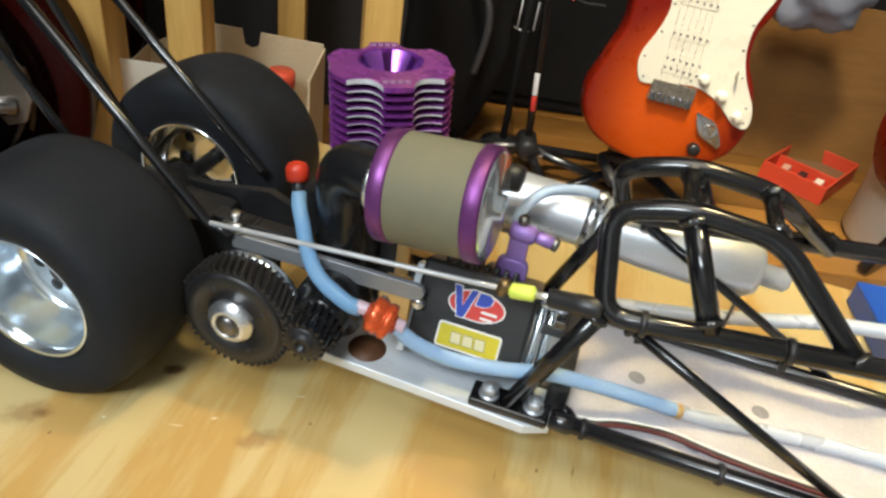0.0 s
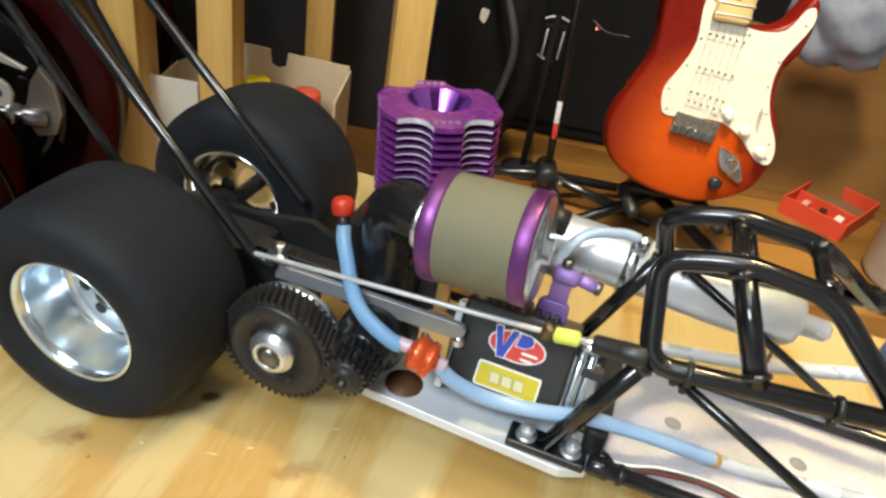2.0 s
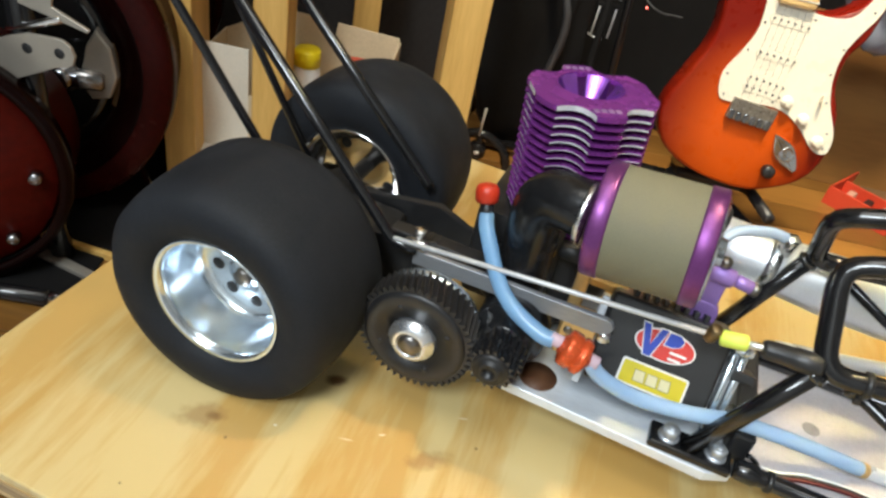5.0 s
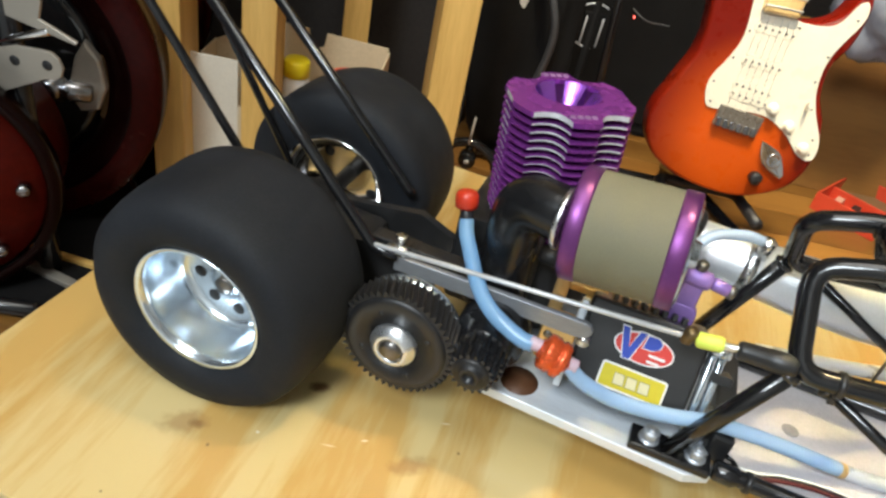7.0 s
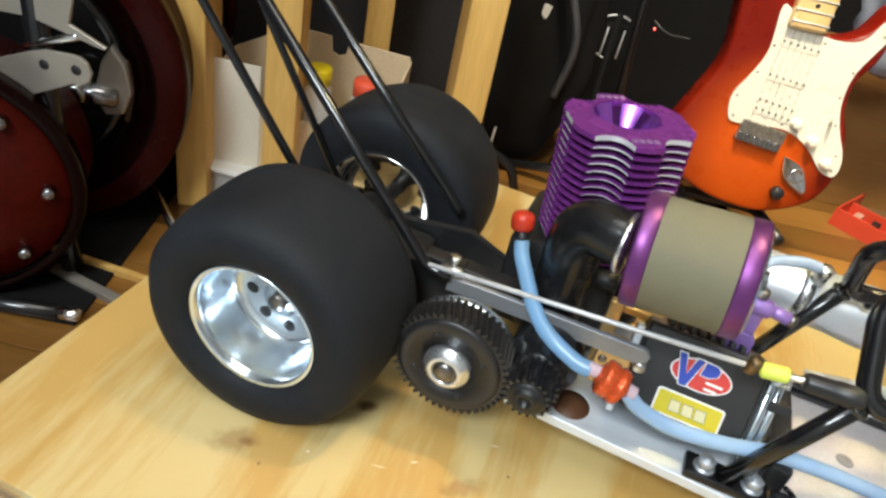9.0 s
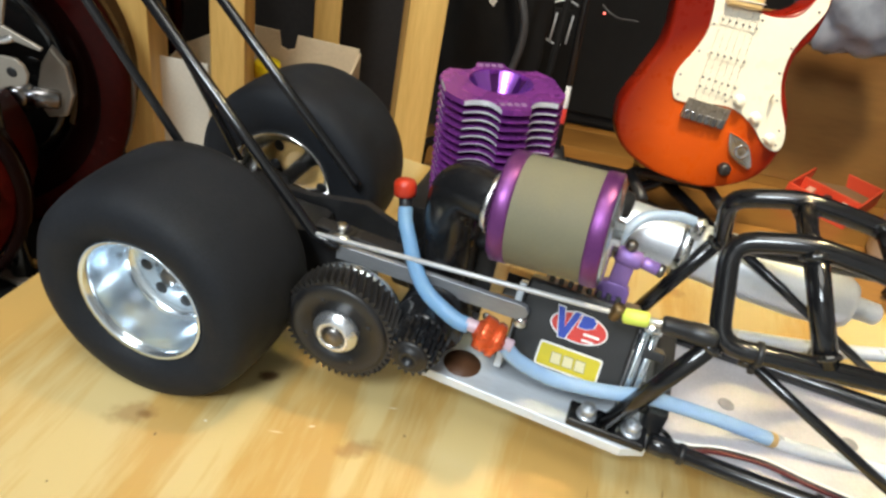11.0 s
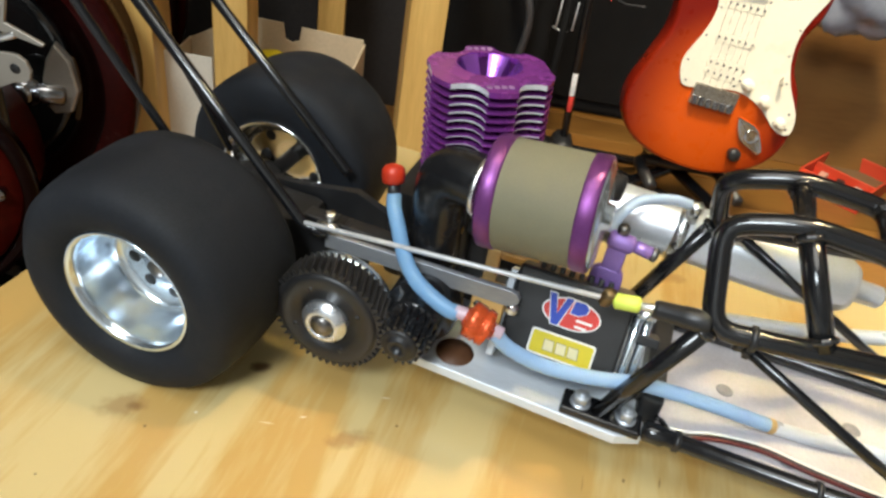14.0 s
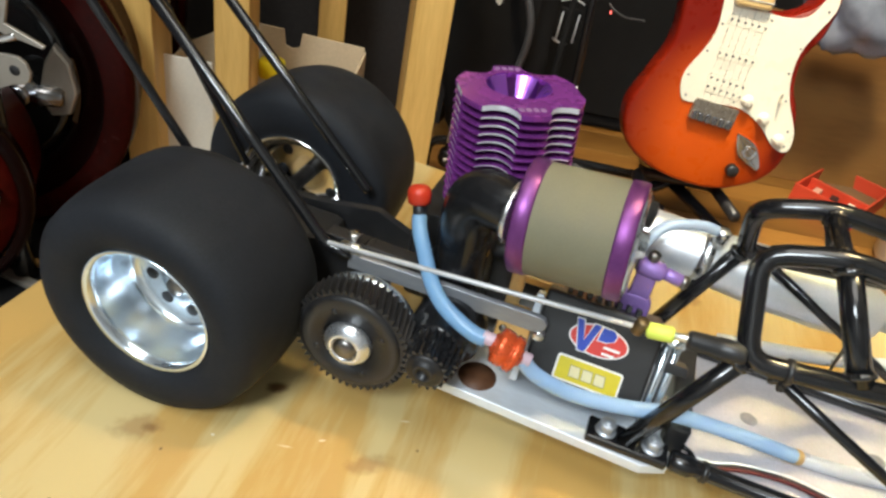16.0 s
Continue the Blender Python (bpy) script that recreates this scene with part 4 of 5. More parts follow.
lathe(bm, P0 + (P1 - P0) * 0.455, P0 + (P1 - P0) * 0.49, [(0.0100, 0), (0.0108, 0.1), (0.0108, 0.9), (0.0100, 1)], 48)
part("pipe_joint", bm, ZINC, pipe)
bm = bmesh.new()
rod(bm, (0.0140, 0.2790, 0.0008), (0.0140, 0.2790, 0.0440), 0.0006)
part("pipe_hanger", bm, STEEL, pipe)

# fuel line: capped filler, blue tube, red filter
bm = bmesh.new()
hose(bm, [(-0.1300, 0.2325, 0.0615), (-0.1285, 0.2295, 0.0590), (-0.1250, 0.2250, 0.0560), (-0.1190, 0.2170, 0.0520), (-0.1120, 0.2110, 0.0490), (-0.1020, 0.2075, 0.0465), (-0.0975, 0.2070, 0.0465)], 0.0024, 16)
line = part("fuel_line", bm, BLUE_TUBE, car, "translucent blue silicone fuel tube")
bm = bmesh.new()
hose(bm, [(-0.0985, 0.2070, 0.0470), (-0.0950, 0.2070, 0.0468)], 0.0020, 16)
hose(bm, [(-0.0880, 0.2072, 0.0450), (-0.0840, 0.2075, 0.0440)], 0.0020, 16)
part("hose_end", bm, PINK_HOSE, line, "clear rosy hose end")
bm = bmesh.new()
lathe(bm, (-0.0955, 0.2070, 0.0466), (-0.0865, 0.2072, 0.0440), [(0, 0), (0.0024, 0), (0.0034, 0.10), (0.0052, 0.14), (0.0055, 0.22), (0.0055, 0.50), (0.0050, 0.54), (0.0050, 0.60), (0.0056, 0.63), (0.0054, 0.84), (0.0030, 0.90), (0.0024, 1), (0, 1)], 8)
smooth(bm, 20)
part("inline_filter", bm, RED_ANO, line, "orange-red anodised fuel filter")
bm = bmesh.new()
hose(bm, [(-0.0860, 0.2075, 0.0435), (-0.0810, 0.2083, 0.0390), (-0.0700, 0.2110, 0.0345), (-0.0550, 0.2145, 0.0335), (-0.0430, 0.2180, 0.0340), (-0.0320, 0.2205, 0.0330), (-0.0180, 0.2250, 0.0295), (-0.0010, 0.2300, 0.0248)], 0.0023, 16)
part("tube_run", bm, PALE_TUBE, line)
bm = bmesh.new()
hose(bm, [(-0.0010, 0.2300, 0.0248), (0.012, 0.2330, 0.0228), (0.05, 0.238, 0.0228), (0.12, 0.240, 0.0228), (0.2, 0.240, 0.0228)], 0.0022, 16)
part("tube_run", bm, CLEAR_TUBE, line)
bm = bmesh.new()
rod(bm, (-0.1294, 0.2315, 0.0600), (-0.1313, 0.2341, 0.0655), 0.0021, 16)
part("filler_neck", bm, BLACK_PLASTIC, line)
bm = bmesh.new()
lathe(bm, (-0.1313, 0.2340, 0.0648), (-0.1324, 0.2352, 0.0702), [(0, 0), (0.0030, 0), (0.0035, 0.06), (0.0036, 0.30), (0.0037, 0.55), (0.0035, 0.78), (0.0028, 0.95), (0.0015, 1.04), (0, 1.06)], 28)
part("filler_cap", bm, RED_RUBBER, line, "red rubber cap")
bm = bmesh.new()
hose(bm, [(-0.023, 0.2850, 0.0168), (0.006, 0.2850, 0.0230), (0.028, 0.2850, 0.0290), (0.052, 0.2850, 0.0360), (0.090, 0.2800, 0.0420), (0.15, 0.2700, 0.0300)], 0.0026, 16)
part("clear_hose", bm, CLEAR_TUBE, car, "clear silicone hose beside the cockpit")
bm = bmesh.new()
hose(bm, [(-0.0640, 0.2500, 0.0600), (-0.0630, 0.2540, 0.0650), (-0.0580, 0.2610, 0.0690), (-0.0480, 0.2680, 0.0690), (-0.0420, 0.2700, 0.0680)], 0.0018, 14)
part("pressure_line", bm, MILKY_TUBE, car, "pale blue pressure tube to the pipe")
bm = bmesh.new()
rod(bm, (-0.0400, 0.2730, 0.0610), (-0.0400, 0.2700, 0.0690), 0.0026, 6)
part("pressure_nipple", bm, ZINC, car)

# ---------- the room's things ----------


def stud(x, y, w, d, z1=1.9):
    ob = part("timber_stud", box(bmesh.new(), (0, 0, FLOOR_Z), (w, d, z1), 0.002), STUD)
    ob.matrix_world = room(x, y, 0, 0, 0, 10)
    return tagged(ob, "bare yellow pine wall stud standing on the floor", "stud", "wall studs")


stud(-0.478, 0.86, 0.040, 0.089)
stud(-0.362, 0.86, 0.040, 0.089)
stud(-0.300, 1.12, 0.040, 0.089)
stud(-0.135, 0.86, 0.042, 0.089)

# guitar, facing the table, on its stand
G = room(0.260, 0.975, -0.162, -8, 0, 0)
guitar = thing("electric_guitar", G, "amber and red sunburst electric guitar with cream pickguard on a stand", "guitar")
outline = [(-0.083, 0.155), (-0.077, 0.090), (-0.093, 0.042), (-0.110, -0.008), (-0.095, -0.055), (-0.045, -0.085), (0.022, -0.096), (0.067, -0.087), (0.104, -0.062), (0.118, -0.019), (0.109, 0.026),
           (0.092, 0.060), (0.089, 0.096), (0.103, 0.127), (0.107, 0.172), (0.094, 0.188), (0.072, 0.152), (0.030, 0.142), (-0.010, 0.165), (-0.040, 0.205), (-0.075, 0.232), (-0.097, 0.205)]
pts = [(p.x, p.z) for p in curve_points([(x, 0, z) for x, z in outline], 6, True)]
bm = prism(bmesh.new(), pts, 0.0, 0.042, 0.006)
smooth(bm, 50)
part("body", bm, BURST, guitar)
guard = [(-0.034, 0.165), (-0.030, 0.113), (-0.038, 0.083), (-0.052, 0.051), (-0.048, 0.025), (-0.034, 0.016), (0.026, 0.021), (0.063, 0.006), (0.094, -0.021), (0.114, -0.023), (0.113, 0.003),
         (0.092, 0.040), (0.081, 0.073), (0.082, 0.109), (0.102, 0.155), (0.099, 0.176), (0.088, 0.172), (0.072, 0.145), (0.032, 0.140), (-0.010, 0.155)]
pts = [(p.x, p.z) for p in curve_points([(x, 0, z) for x, z in guard], 4, True)]
bm = prism(bmesh.new(), pts, -0.0025, -0.0002, 0.0005)
pg = part("pickguard", bm, CREAM, guitar, "cream plastic pickguard")
bm = bmesh.new()
box(bm, (-0.022, -0.012, 0.143), (0.024, 0.006, 0.60), 0.004, pose(0, 0, 0, 0, 0, 0))
neck = part("neck", bm, MAPLE, guitar, "pale maple neck")
for k in range(7):
    bm = bmesh.new()
    rod(bm, (-0.0222, -0.0122, 0.152 + 0.0135 * k), (0.0242, -0.0122, 0.152 + 0.0135 * k), 0.0010, 8)
    part("fret", bm, WIRE, neck)
for k in range(2):
    bm = bmesh.new()
    rod(bm, (0.001, -0.0124, 0.1725 + 0.027 * k), (0.001, -0.0110, 0.1725 + 0.027 * k), 0.0030, 16)
    part("position_dot", bm, BLACK_PLASTIC, neck)
for k in range(6):
    x = -0.021 + 0.0088 * k
    bm = bmesh.new()
    rod(bm, (x, -0.010, 0.0), (x * 0.92, -0.014, 0.60), 0.00022, 6)
    part("string", bm, ZINC, guitar)
for z, slant in ((0.124, 3), (0.082, 3), (0.0495, 5), (0.0375, 5)):
    bm = bmesh.new()
    prism(bm, round_rect(-0.027, -0.0062, 0.027, 0.0062, 0.006), -0.0034, -0.002, 0.0005, pose(0.005, 0, z, 0, slant, 0))
    pu = part("pickup", bm, CREAM, guitar)
    for k in range(6):
        bm = bmesh.new()
        rod(bm, (-0.017 + 0.0088 * k, -0.0045, z - 0.0011 * (k - 2.5) * slant / 5), (-0.017 + 0.0088 * k, -0.003, z - 0.0011 * (k - 2.5) * slant / 5), 0.0014, 12)
        part("pole_piece", bm, STEEL, pu)
bm = bmesh.new()
box(bm, (-0.029, -0.006, -0.006), (0.031, 0.0, 0.021), 0.001, pose(0, 0, 0, 0, 6, 0))
br = part("bridge", bm, BRIDGE, guitar, "tarnished metal bridge")
for k in range(6):
    bm = bmesh.new()
    box(bm, (-0.0268 + 0.0096 * k, -0.0095, -0.0040 - 0.001 * k), (-0.0198 + 0.0096 * k, -0.0055, 0.0080 - 0.001 * k), 0.0012)
    part("saddle", bm, DULL_CHROME, br)
for x, z in ((0.0384, 0.0316), (0.0667, 0.0141), (0.0960, -0.0099)):
    bm = bmesh.new()
    lathe(bm, (x, -0.002, z), (x, -0.013, z), [(0, 0), (0.0080, 0), (0.0082, 0.15), (0.0062, 0.35), (0.0056, 0.95), (0.0050, 1), (0, 1)], 28)
    part("knob", bm, CREAM, guitar)
bm = bmesh.new()
box(bm, (-0.001, -0.014, -0.003), (0.001, -0.002, 0.003), 0.0004, pose(0.078, 0, 0.042, 0, 0, 0))
rod(bm, (0.078, -0.002, 0.042), (0.074, -0.016, 0.052), 0.0014, 12)
part("switch", bm, CREAM, guitar)
bm = bmesh.new()
prism(bm, [(p.x, p.z) for p in curve_points([(0.042, 0, -0.014), (0.048, 0, -0.013), (0.072, 0, -0.024), (0.086, 0, -0.049), (0.084, 0, -0.056), (0.079, 0, -0.055), (0.052, 0, -0.040)], 5, True)], -0.005, 0.001, 0.002)
jack = part("jack_plate", bm, CHROME, guitar, "chrome jack plate")
bm = bmesh.new()
lathe(bm, (0.066, -0.0035, -0.034), (0.066, -0.0066, -0.034), [(0.0105, 0), (0.0100, 0.9), (0.0085, 1.0), (0.0060, 0.4), (0, 0.3)], 28)
part("jack_socket", bm, CHROME, jack)
for x, z in ((-0.026, 0.118), (-0.033, 0.083), (-0.046, 0.050), (-0.041, 0.024), (0.022, 0.027), (0.088, -0.011), (0.107, -0.017), (0.104, 0.003), (0.086, 0.041), (0.076, 0.075), (0.078, 0.107), (0.094, 0.155), (0.031, 0.133)):
    bm = bmesh.new()
    lathe(bm, (x, -0.0022, z), (x, -0.0035, z), [(0, 0), (0.0016, 0), (0.0014, 0.8), (0, 1)], 10)
    part("guard_screw", bm, STEEL, pg)
bm = bmesh.new()
rod(bm, (0.052, -0.012, -0.062), (0.052, 0.002, -0.062), 0.0085, 20)
part("strap_button", bm, BLACK_PLASTIC, guitar)

stand = thing("guitar_stand", room(0.27, 1.03, FLOOR_Z), "black tubular guitar stand on the wooden floor", "guitar stand")
for pts in ([(0.0, 0.03, 0.50), (0.0, 0.02, 0.10), (-0.28, -0.12, 0.012)], [(0.0, 0.02, 0.10), (0.22, -0.20, 0.012)], [(0.0, 0.02, 0.10), (0.02, 0.26, 0.012)]):
    bm = bmesh.new()
    corner_tube(bm, pts, 0.009, 0.02)
    part("leg", bm, BLACK_TUBE, stand)
bm = bmesh.new()
corner_tube(bm, [(-0.06, -0.10, 0.125), (-0.06, 0.01, 0.11), (0.06, 0.01, 0.11), (0.06, -0.10, 0.125)], 0.008, 0.02)
part("cradle", bm, BLACK_PLASTIC, stand)

# tan engine mounts between plate and engine
bm = bmesh.new()
box(bm, (-0.0985, 0.2390, 0.0193), (-0.0940, 0.2420, 0.0490), 0.0005)
box(bm, (-0.0940, 0.2390, 0.0460), (-0.0820, 0.2620, 0.0488), 0.0005)
part("engine_mount", bm, TAN, car, "gold-toned engine mount bracket")
bm = bmesh.new()
box(bm, (-0.0975, 0.2215, 0.0300), (-0.0870, 0.2300, 0.0440), 0.0005)
blk = part("servo_block", bm, TAN, car, "gold-toned mounting block")
bm = bmesh.new()
rod(bm, (-0.0950, 0.2208, 0.0400), (-0.0950, 0.2230, 0.0400), 0.0014, 14)
part("screw", bm, STEEL, blk)
bm = bmesh.new()
rod(bm, (-0.0845, 0.2200, 0.0425), (-0.0845, 0.2230, 0.0425), 0.0020, 18)
part("bar_screw", bm, ZINC, car)
bm = bmesh.new()
lathe(bm, (-0.0372, 0.2125, 0.0225), (-0.0300, 0.2125, 0.0225), [(0, 0), (0.0026, 0), (0.0032, 0.1), (0.0033, 0.8), (0.0027, 1)], 24)
hose(bm, [(-0.0345, 0.2150, 0.0265), (-0.0320, 0.2160, 0.0245), (-0.0285, 0.2150, 0.0215)], 0.0008, 8)
part("rail_coupler", bm, BLACK_TUBE, car)
bm = bmesh.new()
rod(bm, (-0.0020, 0.2298, 0.0249), (0.0010, 0.2305, 0.0245), 0.0024, 16)
part("tube_fitting", bm, TAN, car, "small amber tube fitting")
# wiring along the near rail and a zip tie
for k, mat in enumerate((MAROON, BLACK_PLASTIC, WHITE_INK)):
    bm = bmesh.new()
    d = 0.0011 * k
    hose(bm, [(-0.030, 0.2155 + d, 0.0215), (-0.024, 0.2160 + d, 0.0218), (-0.016, 0.2185 + d, 0.0226), (-0.002, 0.2205 + d, 0.0226), (0.016, 0.2190 + d, 0.0220), (0.05, 0.2180 + d, 0.0218), (0.2, 0.2175 + d, 0.0218)], 0.00065, 8)
    part("wire", bm, mat, car)
for x in (-0.028, 0.012, 0.052):
    bm = bmesh.new()
    lathe(bm, (x, 0.2125, 0.0225), (x + 0.0018, 0.2125, 0.0225), [(0.0027, 0), (0.0033, 0.1), (0.0033, 0.9), (0.0027, 1)], 20)
    part("zip_tie", bm, BLACK_PLASTIC, car)
for x, y in ((-0.0130, 0.2440), (0.0270, 0.2460), (0.0060, 0.2225)):
    bm = bmesh.new()
    lathe(bm, (x, y, 0.0203), (x, y, 0.0207), [(0, 0), (0.0030, 0), (0.0026, 1), (0.0018, 0.6), (0, 0.5)], 24)
    part("pan_screw", bm, DULL_GREY, car, "dull grey countersunk screw")

# ---------- storage behind the studs ----------
sbin = thing("storage_bin", room(-0.395, 0.965, FLOOR_Z, 0, 0, -4), "frosted plastic storage bin with lid on the floor", "storage bin")
bm = bmesh.new()
box(bm, (-0.085, -0.075, 0.0), (0.19, 0.075, 0.046), 0.006)
part("tub", bm, CLEAR_BIN, sbin)
bm = bmesh.new()
box(bm, (-0.092, -0.082, 0.0465), (0.197, 0.082, 0.056), 0.004)
part("lid", bm, WHITE_PLASTIC, sbin)

cbox = thing("cardboard_box", room(-0.335, 0.975, FLOOR_Z + 0.056, 0, 0, 2), "open brown cardboard box on a plastic bin", "box")
W, D, HB = 0.126, 0.062, 0.152
for lo, hi, mat in (((-W, -D, 0.0), (-0.052, -D + 0.003, HB - 0.004), CARD_PALE), ((-0.052, -D, 0.0), (W, -D + 0.003, 0.085), CARD), ((-W, -D + 0.003, 0.0), (-W + 0.003, D, HB - 0.030), CARD), ((W - 0.003, -D + 0.003, 0.0), (W, D, HB), CARD), ((-W + 0.003, -D + 0.003, 0.0), (W - 0.003, D - 0.003, 0.003), CARD)):
    part("panel", box(bmesh.new(), lo, hi, 0.0006), mat, cbox)
bm = bmesh.new()
notch = [(-W + 0.003, 0.0), (W - 0.003, 0.0), (W - 0.003, HB + 0.006), (0.035, HB + 0.010), (0.032, HB - 0.010), (0.022, HB - 0.014), (0.012, HB - 0.010), (0.009, HB + 0.012), (-0.045, HB + 0.014), (-W + 0.003, HB - 0.030)]
prism(bm, notch, D - 0.003, D, 0.0005)
part("panel", bm, CARD, cbox, "back panel with a hand notch")


def jar(x, y, z, r, h, cap_mat, label):
    j = thing("jar", room(x, y, z), label, "jar")
    b = bmesh.new()
    lathe(b, (0, 0, 0), (0, 0, h), [(0, 0), (r * 0.95, 0), (r * 1.05, 0.04), (r * 1.05, 0.86), (r * 0.8, 0.97), (r * 0.8, 1), (0, 1)], 32)
    part("body", b, WHITE_PLASTIC, j)
    b = bmesh.new()
    lathe(b, (0, 0, h - 0.010), (0, 0, h + 0.013), [(r * 0.9, 0), (r, 0.03), (r, 0.88), (r * 0.9, 1), (0, 1)], 36)
    part("cap", b, cap_mat, j)


jar(-0.322, 0.960, FLOOR_Z + 0.0595, 0.0175, 0.131, YELLOW_CAP, "white plastic jar with yellow screw cap in the box")
jar(-0.258, 0.975, FLOOR_Z + 0.0595, 0.019, 0.121, RED_CAP, "white plastic jar with red screw cap in the box")

# ---------- drums ----------
# added black sheet: shade on the floor round the drums, put into colour
rug = part("floor_shade", box(bmesh.new(), (-0.60, 0.0, 0.0), (0.13, 0.66, 0.004), 0.0015), DARK)
rug.matrix_world = room(-0.60, 0.590, FLOOR_Z, 0, 0, 4)
tagged(rug, "thin black sheet standing for shade on the floor", "rug")
bass = thing("bass_drum", room(-0.625, 0.75, FLOOR_Z + 0.201, 0, 0, 12), "dark red lacquered bass drum standing on the floor", "drum")
bm = bmesh.new()
lathe(bm, (0, 0, 0), (0, 0.34, 0), [(0.190, 0.06), (0.192, 0.10), (0.192, 0.90), (0.190, 0.94)], 96)
part("shell", bm, WINE_LACQUER, bass)
for y0, y1 in ((0.0, 0.032), (0.308, 0.34)):
    bm = bmesh.new()
    lathe(bm, (0, y0, 0), (0, y1, 0), [(0.168, 0.0), (0.194, -0.02), (0.200, 0.1), (0.200, 0.9), (0.196, 1), (0.190, 1), (0.182, 0.6), (0.168, 0.4), (0.168, 0.0)], 96)
    part("hoop", bm, WINE_LACQUER, bass, "dark red lacquered wooden hoop")
bm = bmesh.new()
lathe(bm, (0, 0.020, 0), (0, 0.026, 0), [(0, 0), (0.120, 0), (0.134, 0.4), (0.134, 1), (0, 1)], 72)
part("drum_head", bm, BLACK_GLOSS, bass, "glossy black drum head")
bm = bmesh.new()
lathe(bm, (0, 0.004, 0), (0, 0.028, 0), [(0.134, 1.0), (0.135, 0.5), (0.139, 0.34), (0.160, 0.0), (0.178, -0.05), (0.184, 0.3), (0.184, 1.0)], 96)
part("front_ring", bm, DARK_WINE, bass, "broad nearly black wine-red ring")
# tan arcs: the light streak reflected along the hoop, built as strips
for a0, a1 in ((-96, -62), (-20, 12)):
    bm = bmesh.new()
    rows = []
    for k in range(13):
        a = radians(a0 + (a1 - a0) * k / 12)
        rows.append([bm.verts.new((r * math.cos(a), y, r * math.sin(a))) for r, y in ((0.1345, 0.012), (0.1400, 0.0095), (0.1400, 0.016), (0.1345, 0.017))])
    for p, q in zip(rows, rows[1:]):
        for j in range(4):
            bm.faces.new((p[j], p[(j + 1) % 4], q[(j + 1) % 4], q[j]))
    bm.faces.new(rows[0])
    bm.faces.new(rows[-1])
    part("reflection_arc", bm, DULL_TAN, bass, "thin tan strip standing for a reflection on the ring")
bm = bmesh.new()
prism(bm, [(0.100, -0.014), (0.112, 0.030), (0.124, 0.050), (0.138, 0.030), (0.142, -0.004), (0.132, -0.030), (0.112, -0.034)], -0.006, 0.006, 0.003)
bracket = part("bracket", bm, BRACKET, bass, "dull chrome curved bracket on the drum")
bm = bmesh.new()
lathe(bm, (0.086, -0.008, -0.006), (0.086, -0.024, -0.006), [(0, 0), (0.019, 0), (0.020, 0.15), (0.017, 0.45), (0.012, 0.55), (0.012, 0.85), (0.009, 1), (0, 1)], 32)
part("wing_nut", bm, DULL_CHROME, bracket)
bm = bmesh.new()
rod(bm, (0.086, -0.012, -0.006), (0.128, -0.004, -0.010), 0.012, 20)
part("arm", bm, DULL_CHROME, bracket)
bm = bmesh.new()
rod(bm, (0.14, 0.05, -0.150), (0.215, -0.06, -0.197), 0.005, 14)
part("spur", bm, CHROME, bass)

tom = thing("floor_tom", room(-0.605, 0.60, FLOOR_Z + 0.142, 0, 0, 22), "red lacquered drum with dark edge lying on its side", "drum")
bm = bmesh.new()
lathe(bm, (0, 0, 0), (0, 0.10, 0), [(0, -0.10), (0.08, -0.06), (0.125, 0.04), (0.128, 0.1), (0.134, 1.0), (0.0, 1.0)], 80)
part("shell", bm, RED_LACQUER, tom)
# added ring: the drum's soft dark edge, put into a near-black colour
bm = bmesh.new()
lathe(bm, (0, -0.004, 0), (0, 0.02, 0), [(0.128, 0.1), (0.130, 0), (0.140, 0.05), (0.141, 0.9), (0.135, 1)], 80)
part("hoop", bm, DARK_WINE, tom)
for k in range(8):
    a = 2 * math.pi * k / 8
    bm = bmesh.new()
    rod(bm, (0.108 * math.cos(a), -0.012, 0.108 * math.sin(a)), (0.108 * math.cos(a), 0.005, 0.108 * math.sin(a)), 0.0065, 16)
    part("lug_bolt", bm, DULL_CHROME, tom)

pedal = thing("drum_pedal", room(-0.500, 0.66, -0.150), "steel drum pedal frame with grey plate on the drum hoop", "drum pedal")
bm = bmesh.new()
prism(bm, [(-0.075, -0.042), (0.0, -0.005), (0.022, 0.0060), (0.031, 0.0070), (0.038, 0.0115), (0.041, 0.0205), (0.038, 0.0295), (0.031, 0.0345), (0.022, 0.0350), (-0.004, 0.0335), (-0.020, 0.028), (-0.075, 0.004)], 0.0, 0.004, 0.0008)
pb = part("side_plate", bm, BRACKET, pedal, "pale steel plate with two holes")
# holes are black plugs; the shade inside is only their colour
for x, z in ((0.0265, 0.021), (-0.005, 0.019)):
    bm = bmesh.new()
    rod(bm, (x, -0.0006, z), (x, 0.003, z), 0.0052, 20)
    part("bolt_hole", bm, BLACK_PLASTIC, pb)
bm = bmesh.new()
prism(bm, [(-0.080, 0.105), (0.030, 0.105), (0.018, 0.060), (0.052, 0.045), (0.050, 0.042), (-0.02, 0.058), (-0.080, 0.055)], 0.010, 0.014, 0.0008)
foot = part("footboard", bm, BRACKET, pedal, "grey metal footboard")
for x, z in ((-0.012, 0.088), (0.016, 0.092)):
    bm = bmesh.new()
    rod(bm, (x, 0.004, z), (x, 0.012, z), 0.005, 18)
    part("bolt", bm, CHROME, foot)
bm = bmesh.new()
rod(bm, (-0.030, 0.012, 0.028), (0.026, 0.012, 0.050), 0.004, 14)
part("axle", bm, CHROME, pedal)
bm = bmesh.new()
rod(bm, (-0.02, 0.02, -0.25), (-0.02, 0.02, 0.09), 0.012, 18)
part("post", bm, BLACK_TUBE, pedal)

